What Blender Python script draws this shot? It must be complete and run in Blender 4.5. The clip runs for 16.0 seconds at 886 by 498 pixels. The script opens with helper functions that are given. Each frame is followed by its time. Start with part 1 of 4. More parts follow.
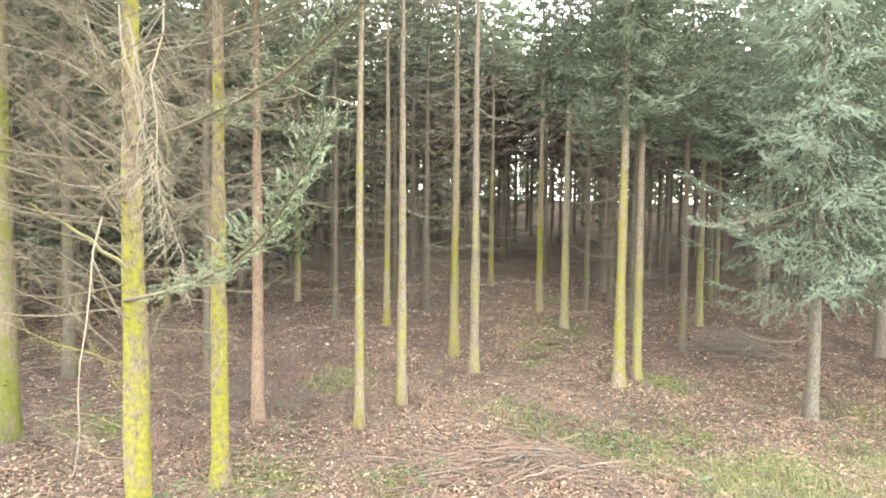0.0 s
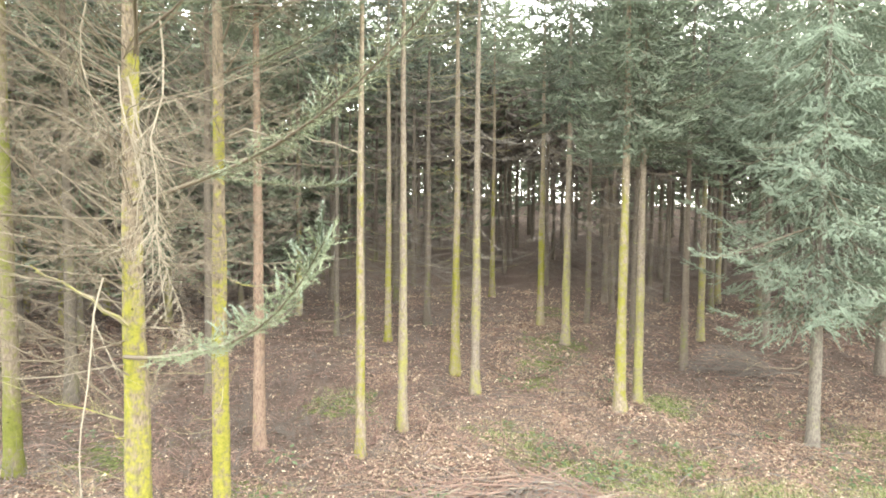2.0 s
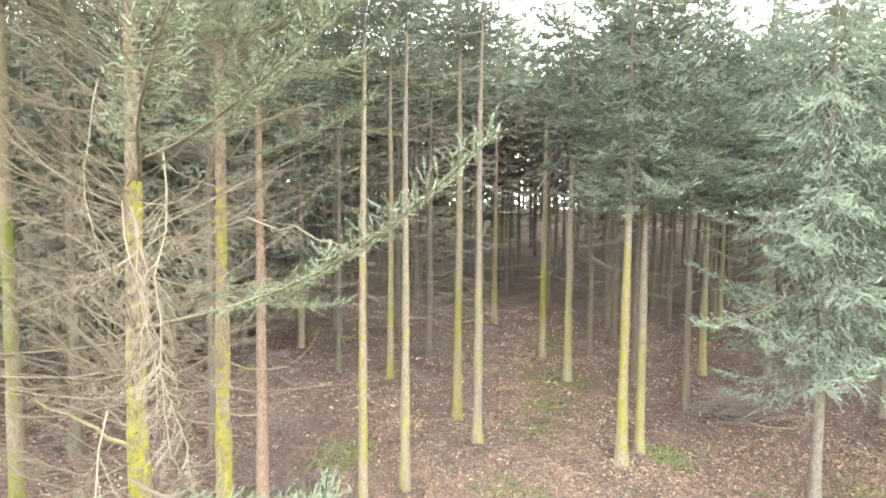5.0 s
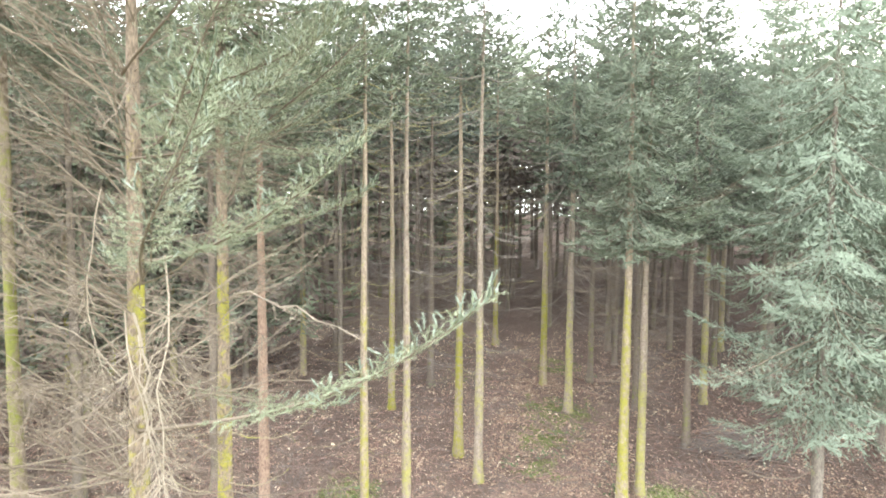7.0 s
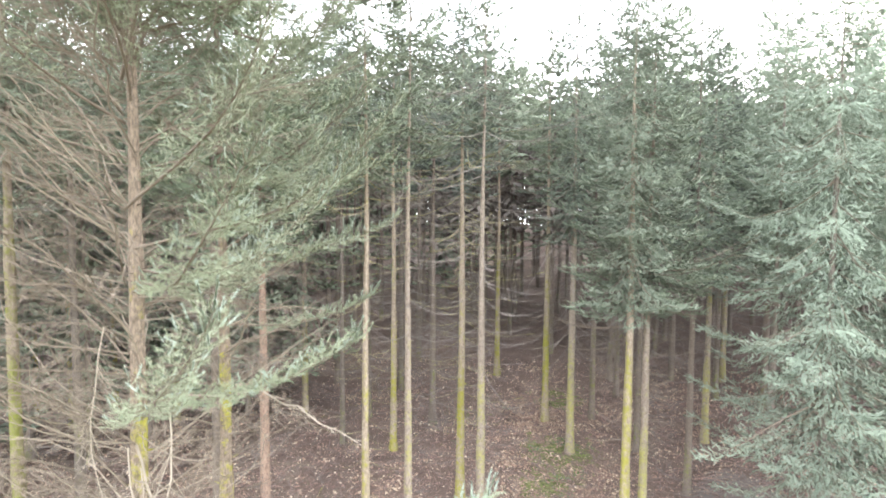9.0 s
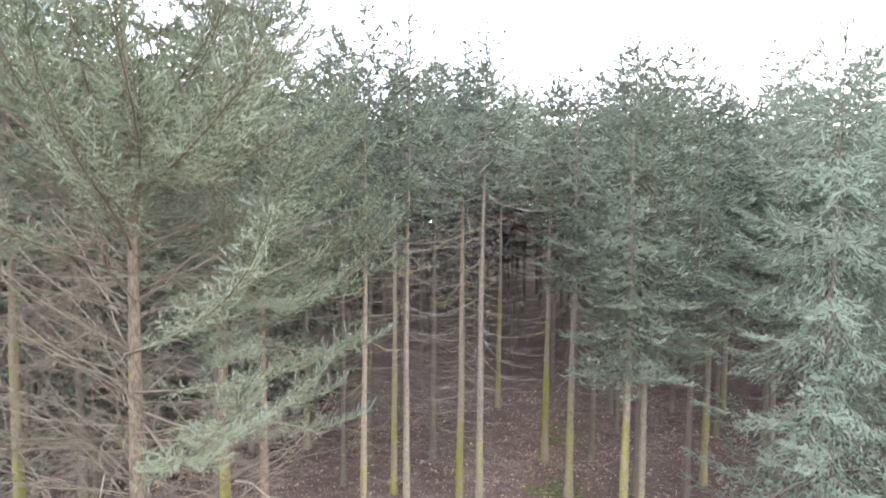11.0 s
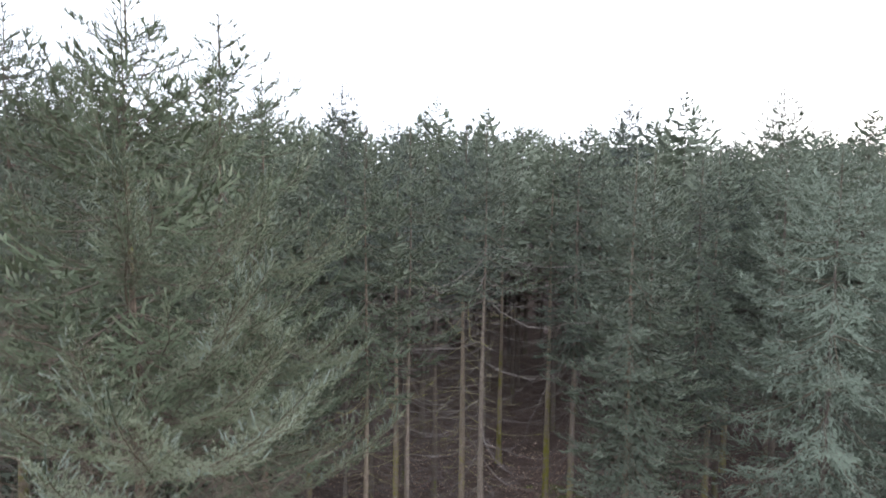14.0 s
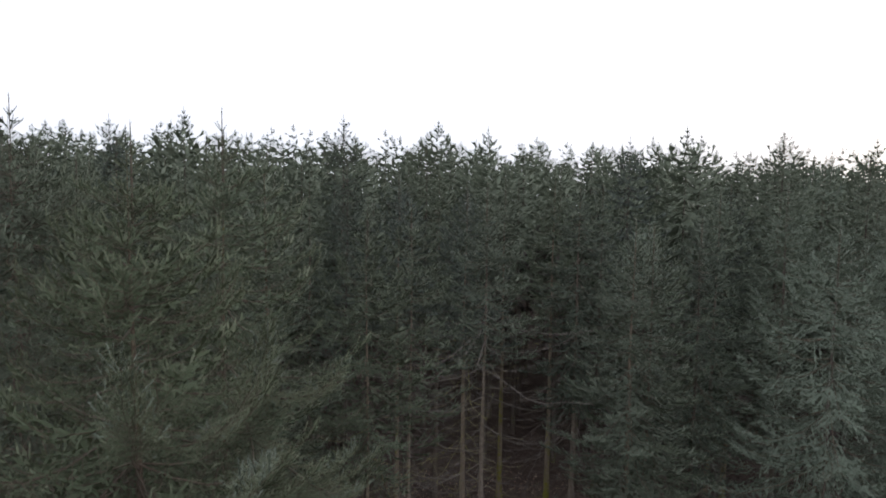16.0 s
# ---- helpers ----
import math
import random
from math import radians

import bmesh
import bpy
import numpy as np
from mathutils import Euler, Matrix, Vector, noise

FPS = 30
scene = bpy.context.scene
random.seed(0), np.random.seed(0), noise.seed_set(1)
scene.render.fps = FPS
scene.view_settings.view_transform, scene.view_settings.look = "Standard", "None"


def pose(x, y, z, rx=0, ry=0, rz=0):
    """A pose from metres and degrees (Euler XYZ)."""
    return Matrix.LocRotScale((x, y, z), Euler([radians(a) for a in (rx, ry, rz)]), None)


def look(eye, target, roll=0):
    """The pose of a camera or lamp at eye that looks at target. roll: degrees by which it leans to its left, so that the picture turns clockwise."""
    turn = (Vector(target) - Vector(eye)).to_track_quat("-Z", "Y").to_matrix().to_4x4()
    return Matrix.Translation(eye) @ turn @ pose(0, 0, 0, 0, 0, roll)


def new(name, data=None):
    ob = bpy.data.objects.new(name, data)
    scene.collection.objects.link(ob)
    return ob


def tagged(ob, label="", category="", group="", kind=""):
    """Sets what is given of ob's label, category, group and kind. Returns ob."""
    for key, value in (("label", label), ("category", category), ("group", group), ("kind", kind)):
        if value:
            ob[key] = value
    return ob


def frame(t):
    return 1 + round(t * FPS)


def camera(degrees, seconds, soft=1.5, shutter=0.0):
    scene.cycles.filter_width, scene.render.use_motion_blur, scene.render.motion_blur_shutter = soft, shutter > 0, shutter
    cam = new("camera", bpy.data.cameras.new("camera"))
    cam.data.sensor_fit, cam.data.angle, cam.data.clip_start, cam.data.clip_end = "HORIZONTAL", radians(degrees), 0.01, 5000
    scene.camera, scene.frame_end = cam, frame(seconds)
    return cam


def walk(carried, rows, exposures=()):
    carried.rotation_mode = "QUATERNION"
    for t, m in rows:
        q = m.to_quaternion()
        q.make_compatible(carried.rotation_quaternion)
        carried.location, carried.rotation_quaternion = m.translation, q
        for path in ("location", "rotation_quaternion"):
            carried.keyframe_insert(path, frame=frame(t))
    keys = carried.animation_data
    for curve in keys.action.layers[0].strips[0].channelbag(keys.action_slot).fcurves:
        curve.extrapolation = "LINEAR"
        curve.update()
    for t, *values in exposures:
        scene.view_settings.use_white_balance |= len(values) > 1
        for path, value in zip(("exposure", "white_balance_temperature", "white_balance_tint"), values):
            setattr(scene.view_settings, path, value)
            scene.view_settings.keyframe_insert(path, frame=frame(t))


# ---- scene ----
cam = camera(73.5, 16.0, soft=1.8, shutter=0.5)
METRES, EYE, TILT, LEAN, TURN = 9.5, 3.1, -2.8, -0.6, 0.0
ROWS = [
    (0.0, 0.0, 0.0, 0.0, 0.0, 0.0, -0.0),
    (0.5, 0.0007, -0.0003, 0.0129, 0.02, -0.06, 0.01),
    (1.0, 0.0014, -0.0006, 0.0277, 0.07, -0.14, 0.04),
    (1.5, 0.0012, -0.0007, 0.0428, 0.1, -0.2, 0.07),
    (2.0, 0.0015, 0.0, 0.0603, 0.15, -0.29, 0.08),
    (2.5, 0.0015, 0.0003, 0.0785, 0.18, -0.37, 0.1),
    (3.0, 0.0009, 0.0001, 0.0994, 0.21, -0.44, 0.09),
    (3.5, 0.0009, -0.0003, 0.1188, 0.25, -0.48, 0.11),
    (6.0, 0.0018, -0.0014, 0.2433, 0.41, -0.95, 0.15),
    (6.5, 0.0025, -0.0022, 0.2685, 0.45, -0.99, 0.18),
    (7.0, 0.0031, -0.0029, 0.2996, 0.49, -1.04, 0.16),
    (7.5, 0.0038, -0.0036, 0.3295, 0.53, -1.04, 0.18),
    (8.0, 0.004, -0.0044, 0.3642, 0.58, -1.09, 0.15),
    (8.5, 0.005, -0.0048, 0.3972, 0.65, -1.11, 0.17),
    (9.0, 0.0054, -0.0041, 0.4331, 0.7, -1.13, 0.19),
    (11.5, 0.0194, -0.0147, 0.6286, 1.24, -1.52, -0.1),
    (12.0, 0.0195, -0.0173, 0.6729, 1.29, -1.57, -0.13),
    (12.5, 0.0199, -0.0196, 0.714, 1.32, -1.59, -0.14),
    (13.0, 0.0203, -0.021, 0.7568, 1.32, -1.62, -0.16),
    (13.5, 0.0203, -0.022, 0.7953, 1.33, -1.62, -0.17),
    (14.0, 0.0219, -0.0241, 0.8384, 1.41, -1.6, -0.2),
    (14.5, 0.0226, -0.0254, 0.8778, 1.45, -1.57, -0.22),
    (15.0, 0.0232, -0.028, 0.92, 1.52, -1.57, -0.26),
    (15.5, 0.0232, -0.0311, 0.9583, 1.57, -1.6, -0.24),
    (16.0, 0.0233, -0.0314, 0.9985, 1.55, -1.66, -0.33),
]
EXPOSURES = [(0.0, 1.80, 7000, 3), (6.0, 1.90, 6700, 6), (9.0, 1.80, 6350, 11), (11.5, 1.08, 6000, 17), (12.5, 0.70, 5900, 17), (14.0, 0.0, 6000, 16), (15.0, -0.62, 6100, 16), (16.0, -1.3, 6200, 15)]
walk(cam, [(t, pose(0, 0, EYE, TILT, LEAN, TURN) @ pose(METRES * x, METRES * y, METRES * z, 90 + pitch, roll, yaw)) for t, x, y, z, yaw, pitch, roll in ROWS], EXPOSURES)

# ---- light ----
SUN_AZ, SUN_EL = 42.0, 16.0      # degrees to the right of straight ahead, and above level
world = bpy.data.worlds.new("overcast_sky")
scene.world = world
world.use_nodes = True
wn, wl = world.node_tree.nodes, world.node_tree.links
sky = wn.new("ShaderNodeTexSky")
sky.sky_type = "NISHITA"
sky.sun_disc = False
sky.sun_elevation, sky.sun_rotation = radians(SUN_EL), radians(SUN_AZ)
sky.dust_density, sky.air_density = 3.0, 1.0
cloud = wn.new("ShaderNodeMix")
cloud.data_type = "RGBA"
cloud.inputs[0].default_value = 0.8
cloud.inputs[7].default_value = (27.0, 28.0, 29.0, 1)
wl.new(sky.outputs[0], cloud.inputs[6])
wl.new(cloud.outputs[2], wn["Background"].inputs["Color"])
wn["Background"].inputs["Strength"].default_value = 0.12
sun_data = bpy.data.lights.new("sun", "SUN")
sun_data.energy, sun_data.angle, sun_data.color = 1.5, radians(14), (1.0, 0.9, 0.76)
sun = new("sun", sun_data)
az, el = radians(SUN_AZ), radians(SUN_EL)
to_sun = Vector((math.sin(az) * math.cos(el), math.cos(az) * math.cos(el), math.sin(el)))
sun.matrix_world = look(to_sun * 60, (0, 0, 0))


# ---- materials ----
def material(name):
    m = bpy.data.materials.new(name)
    m.use_nodes = True
    return m, m.node_tree.nodes, m.node_tree.links, m.node_tree.nodes["Principled BSDF"]


def ramp(n, l, source, stops):
    r = n.new("ShaderNodeValToRGB")
    while len(r.color_ramp.elements) < len(stops):
        r.color_ramp.elements.new(0.5)
    for e, (p, c) in zip(r.color_ramp.elements, stops):
        e.position, e.color = p, (*c, 1) if len(c) == 3 else c
    l.new(source, r.inputs[0])
    return r.outputs[0]


def grain(n, l, scale, detail=4.0, vector=None, rough=0.6):
    t = n.new("ShaderNodeTexNoise")
    t.inputs["Scale"].default_value, t.inputs["Detail"].default_value, t.inputs["Roughness"].default_value = scale, detail, rough
    if vector is not None:
        l.new(vector, t.inputs["Vector"])
    return t.outputs[0]


def mixed(n, l, factor, a, b, mode="MIX"):
    m = n.new("ShaderNodeMix")
    m.data_type, m.blend_type = "RGBA", mode
    for sock, v in ((m.inputs[0], factor), (m.inputs[6], a), (m.inputs[7], b)):
        if isinstance(v, (int, float)):
            sock.default_value = v
        elif isinstance(v, tuple):
            sock.default_value = (*v, 1)
        else:
            l.new(v, sock)
    return m.outputs[2]


def maths(n, l, op, a, b, clamp=False):
    m = n.new("ShaderNodeMath")
    m.operation, m.use_clamp = op, clamp
    for sock, v in zip(m.inputs, (a, b)):
        if isinstance(v, (int, float)):
            sock.default_value = v
        else:
            l.new(v, sock)
    return m.outputs[0]


def bumped(n, l, shader, height, strength, distance=0.02):
    b = n.new("ShaderNodeBump")
    b.inputs["Strength"].default_value, b.inputs["Distance"].default_value = strength, distance
    l.new(height, b.inputs["Height"])
    l.new(b.outputs[0], shader.inputs["Normal"])


def place(n):
    return n.new("ShaderNodeNewGeometry").outputs["Position"]


def bark_material(name, moss_top, moss_amount, moss_a, moss_b, bark_a, bark_b, patchy=4.0):
    """Spruce bark with a skin of yellow-green algae and moss on its lower length."""
    m, n, l, s = material(name)
    info = n.new("ShaderNodeObjectInfo")
    tc = n.new("ShaderNodeTexCoord")
    mp = n.new("ShaderNodeMapping")
    mp.inputs["Scale"].default_value = (1, 1, 0.35)
    l.new(place(n), mp.inputs[0])
    flakes = grain(n, l, 42, 5, mp.outputs[0])
    broad = grain(n, l, 2.6, 4, mp.outputs[0])
    bark = mixed(n, l, ramp(n, l, flakes, [(0.35, (0, 0, 0)), (0.65, (1, 1, 1))]), bark_a, bark_b)
    bark = mixed(n, l, maths(n, l, "MULTIPLY", info.outputs["Random"], 0.2), bark, (0.26, 0.185, 0.145))
    sep = n.new("ShaderNodeSeparateXYZ")
    l.new(tc.outputs["Object"], sep.inputs[0])
    patch = maths(n, l, "ADD", grain(n, l, 9, 6, place(n), 0.7), maths(n, l, "MULTIPLY", broad, 1.0))
    height = n.new("ShaderNodeMapRange")
    height.inputs[1].default_value, height.inputs[2].default_value = moss_top - 3.4, moss_top + 1.2
    height.inputs[3].default_value, height.inputs[4].default_value = moss_amount, -0.75
    l.new(sep.outputs[2], height.inputs[0])
    cover = maths(n, l, "ADD", maths(n, l, "MULTIPLY", maths(n, l, "SUBTRACT", patch, 1.0), patchy), height.outputs[0], True)
    moss = mixed(n, l, ramp(n, l, grain(n, l, 18, 7, place(n), 0.8), [(0.32, (0, 0, 0)), (0.7, (1, 1, 1))]), moss_a, moss_b)
    l.new(mixed(n, l, cover, bark, moss), s.inputs["Base Color"])
    s.inputs["Roughness"].default_value = 0.9
    s.inputs["Specular IOR Level"].default_value = 0.2
    bumped(n, l, s, maths(n, l, "ADD", flakes, maths(n, l, "MULTIPLY", broad, 1.5)), 0.8)
    return m


def needle_material(name, young, old, tint):
    m, n, l, s = material(name)
    info = n.new("ShaderNodeObjectInfo")
    geo = n.new("ShaderNodeNewGeometry")
    broad = grain(n, l, 1.1, 3, geo.outputs["Position"])
    fine = grain(n, l, 120, 3, geo.outputs["Position"])
    col = mixed(n, l, ramp(n, l, broad, [(0.3, (0.25, 0.25, 0.25)), (0.7, (1, 1, 1))]), old, young)
    col = mixed(n, l, ramp(n, l, fine, [(0.35, (0, 0, 0)), (0.75, (0.6, 0.6, 0.6))]), col, tint)
    col = mixed(n, l, maths(n, l, "MULTIPLY", info.outputs["Random"], 0.35), col, (0.09, 0.105, 0.05))
    each = n.new("ShaderNodeHueSaturation")
    v = n.new("ShaderNodeMapRange")
    v.inputs[3].default_value, v.inputs[4].default_value = 0.88, 1.12
    l.new(geo.outputs["Random Per Island"], v.inputs[0])
    l.new(v.outputs[0], each.inputs["Value"])
    l.new(col, each.inputs["Color"])
    s.inputs["Roughness"].default_value = 0.75
    s.inputs["Specular IOR Level"].default_value = 0.15
    l.new(each.outputs[0], s.inputs["Base Color"])
    bumped(n, l, s, fine, 0.35, 0.01)
    thin = n.new("ShaderNodeBsdfTranslucent")
    l.new(each.outputs[0], thin.inputs["Color"])
    mx = n.new("ShaderNodeMixShader")
    mx.inputs[0].default_value = 0.16
    l.new(s.outputs[0], mx.inputs[1])
    l.new(thin.outputs[0], mx.inputs[2])
    l.new(mx.outputs[0], n["Material Output"].inputs[0])
    return m


def twig_material(name, a, b, moss=None):
    m, n, l, s = material(name)
    geo = n.new("ShaderNodeNewGeometry")
    col = mixed(n, l, geo.outputs["Random Per Island"], a, b)
    col = mixed(n, l, maths(n, l, "MULTIPLY", grain(n, l, 60, 3), 0.5), col, tuple(c * 0.5 for c in a))
    if moss:
        patch = ramp(n, l, grain(n, l, 3.5, 4), [(0.5, (0, 0, 0)), (0.62, (1, 1, 1))])
        col = mixed(n, l, patch, col, moss)
    l.new(col, s.inputs["Base Color"])
    s.inputs["Roughness"].default_value = 0.85
    s.inputs["Specular IOR Level"].default_value = 0.25
    return m


def scatter_material(name, colours, thin=0.15):
    """Loose small blades and leaves: each one takes a colour of its own."""
    m, n, l, s = material(name)
    geo = n.new("ShaderNodeNewGeometry")
    step = 1 / max(1, len(colours) - 1)
    col = ramp(n, l, geo.outputs["Random Per Island"], [(i * step, c) for i, c in enumerate(colours)])
    col = mixed(n, l, maths(n, l, "MULTIPLY", grain(n, l, 55, 3), 0.4), col, tuple(c * 0.45 for c in colours[0]))
    l.new(col, s.inputs["Base Color"])
    s.inputs["Roughness"].default_value = 0.75
    s.inputs["Specular IOR Level"].default_value = 0.3
    t = n.new("ShaderNodeBsdfTranslucent")
    l.new(col, t.inputs["Color"])
    mx = n.new("ShaderNodeMixShader")
    mx.inputs[0].default_value = thin
    l.new(s.outputs[0], mx.inputs[1])
    l.new(t.outputs[0], mx.inputs[2])
    l.new(mx.outputs[0], n["Material Output"].inputs[0])
    return m


def ground_material():
    m, n, l, s = material("forest_floor")
    p = place(n)
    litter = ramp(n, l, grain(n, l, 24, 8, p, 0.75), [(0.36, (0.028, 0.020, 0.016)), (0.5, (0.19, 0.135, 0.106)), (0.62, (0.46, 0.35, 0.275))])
    # litter inside the wood: colour darkened to imitate the shade under the trees
    shaded_litter = ramp(n, l, grain(n, l, 26, 8, p, 0.75), [(0.36, (0.025, 0.018, 0.016)), (0.52, (0.105, 0.075, 0.064)), (0.66, (0.26, 0.195, 0.16))])
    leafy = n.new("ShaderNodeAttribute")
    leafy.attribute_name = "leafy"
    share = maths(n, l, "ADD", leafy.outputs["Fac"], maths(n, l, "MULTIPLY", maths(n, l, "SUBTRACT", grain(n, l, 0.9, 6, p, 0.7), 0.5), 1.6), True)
    litter = mixed(n, l, share, shaded_litter, litter)
    dark = ramp(n, l, grain(n, l, 1.3, 5, p), [(0.42, (1, 1, 1)), (0.6, (0, 0, 0))])
    base = mixed(n, l, dark, litter, mixed(n, l, 0.5, litter, (0.09, 0.065, 0.058)))
    green = ramp(n, l, grain(n, l, 14, 4, p), [(0.35, (0.042, 0.054, 0.019)), (0.65, (0.175, 0.195, 0.07))])
    mask = n.new("ShaderNodeAttribute")
    mask.attribute_name = "moss"
    edge = maths(n, l, "ADD", mask.outputs["Fac"], maths(n, l, "MULTIPLY", maths(n, l, "SUBTRACT", grain(n, l, 2.6, 8, p, 0.75), 0.5), 3.0))
    cover = ramp(n, l, edge, [(0.45, (0, 0, 0)), (0.75, (1, 1, 1))])
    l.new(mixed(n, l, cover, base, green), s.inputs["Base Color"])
    s.inputs["Roughness"].default_value = 0.95
    s.inputs["Specular IOR Level"].default_value = 0.15
    bumped(n, l, s, grain(n, l, 30, 6, p, 0.75), 1.0, 0.06)
    return m


BARK_MOSSY = bark_material("mossy_bark", 6.0, 0.55, (0.125, 0.122, 0.022), (0.25, 0.225, 0.05), (0.125, 0.098, 0.076), (0.29, 0.235, 0.18))
BARK_DEEP = bark_material("dark_mossy_bark", 9.0, 0.7, (0.07, 0.078, 0.018), (0.15, 0.148, 0.035), (0.08, 0.062, 0.048), (0.18, 0.145, 0.11))
BARK_EDGE = bark_material("thick_mossy_bark", 6.6, 0.7, (0.10, 0.105, 0.018), (0.28, 0.245, 0.05), (0.08, 0.062, 0.047), (0.22, 0.168, 0.125), 5.0)
BARK_PALE = bark_material("pale_mossy_bark", 5.4, 0.42, (0.16, 0.15, 0.045), (0.27, 0.245, 0.095), (0.115, 0.09, 0.075), (0.26, 0.215, 0.175))
BARK_RED = bark_material("reddish_bark", 2.5, -0.1, (0.16, 0.15, 0.06), (0.25, 0.23, 0.10), (0.13, 0.085, 0.064), (0.26, 0.18, 0.14))
BARK_GREY = bark_material("grey_bark", 2.2, -0.45, (0.17, 0.17, 0.07), (0.26, 0.25, 0.12), (0.085, 0.072, 0.062), (0.19, 0.168, 0.145))
# brown bark, darkened to stand for the shade on stems inside the wood
BARK_SHADED = bark_material("shaded_stem_bark", 4.0, -0.1, (0.09, 0.095, 0.03), (0.15, 0.15, 0.055), (0.06, 0.05, 0.043), (0.135, 0.113, 0.095))
NEEDLE = needle_material("spruce_needles", (0.142, 0.164, 0.122), (0.076, 0.089, 0.066), (0.209, 0.233, 0.182))
# blue-green foliage, its colour raised to stand for the glare on the right
NEEDLE_BLUE = needle_material("blue_green_needles", (0.215, 0.258, 0.20), (0.122, 0.149, 0.115), (0.30, 0.342, 0.275))
NEEDLE_DARK = needle_material("dark_blue_needles", (0.098, 0.118, 0.102), (0.052, 0.064, 0.055), (0.15, 0.172, 0.15))
NEEDLE_LIGHT = needle_material("yellow_green_needles", (0.145, 0.178, 0.110), (0.080, 0.102, 0.064), (0.214, 0.246, 0.174))
# young growth is paler; the step from needles to shoots also imitates lit tips
YOUNG_LIT = {NEEDLE_DARK.name: needle_material("grey_young_shoots", (0.18, 0.205, 0.172), (0.115, 0.135, 0.112), (0.25, 0.275, 0.235)), NEEDLE_LIGHT.name: needle_material("light_young_shoots", (0.234, 0.26, 0.174), (0.157, 0.178, 0.113), (0.304, 0.325, 0.243)), NEEDLE.name: needle_material("young_shoots", (0.227, 0.259, 0.19), (0.148, 0.174, 0.127), (0.306, 0.338, 0.264)), NEEDLE_BLUE.name: needle_material("pale_young_shoots", (0.235, 0.278, 0.218), (0.155, 0.185, 0.145), (0.33, 0.37, 0.305))}
PALE_TIP = needle_material("pale_shoot_tips", (0.25, 0.289, 0.231), (0.183, 0.212, 0.169), (0.318, 0.356, 0.298))
DEAD = twig_material("dead_twigs", (0.09, 0.069, 0.052), (0.22, 0.176, 0.133))
DEAD_PALE = twig_material("bleached_twigs", (0.20, 0.162, 0.125), (0.35, 0.30, 0.24))
DEAD_MOSSY = twig_material("mossy_dead_twigs", (0.18, 0.15, 0.095), (0.30, 0.255, 0.17), (0.25, 0.235, 0.065))
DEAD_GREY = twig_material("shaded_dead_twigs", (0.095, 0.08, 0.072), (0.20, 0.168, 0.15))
DEAD_SWEEP = twig_material("weathered_dry_branches", (0.125, 0.098, 0.074), (0.29, 0.24, 0.186))
DEAD_ARC = twig_material("grey_bare_twigs", (0.13, 0.11, 0.098), (0.26, 0.225, 0.2))
STICK = twig_material("fallen_sticks", (0.14, 0.085, 0.072), (0.34, 0.225, 0.185))
LIMB = twig_material("live_limb_bark", (0.13, 0.10, 0.08), (0.21, 0.165, 0.125))
LEAF = scatter_material("fallen_leaves", [(0.08, 0.05, 0.04), (0.30, 0.19, 0.145), (0.40, 0.265, 0.20), (0.15, 0.095, 0.075), (0.48, 0.355, 0.26), (0.62, 0.51, 0.39)])
GRASS = scatter_material("grass_blades", [(0.15, 0.175, 0.06), (0.26, 0.29, 0.12), (0.45, 0.42, 0.25), (0.24, 0.27, 0.12), (0.54, 0.49, 0.33)], 0.3)
HERB = scatter_material("bramble_leaves", [(0.055, 0.088, 0.042), (0.11, 0.155, 0.075), (0.15, 0.19, 0.11)], 0.25)
FLOOR = ground_material()

# ---- geometry helpers ----
rng = np.random.default_rng(7)


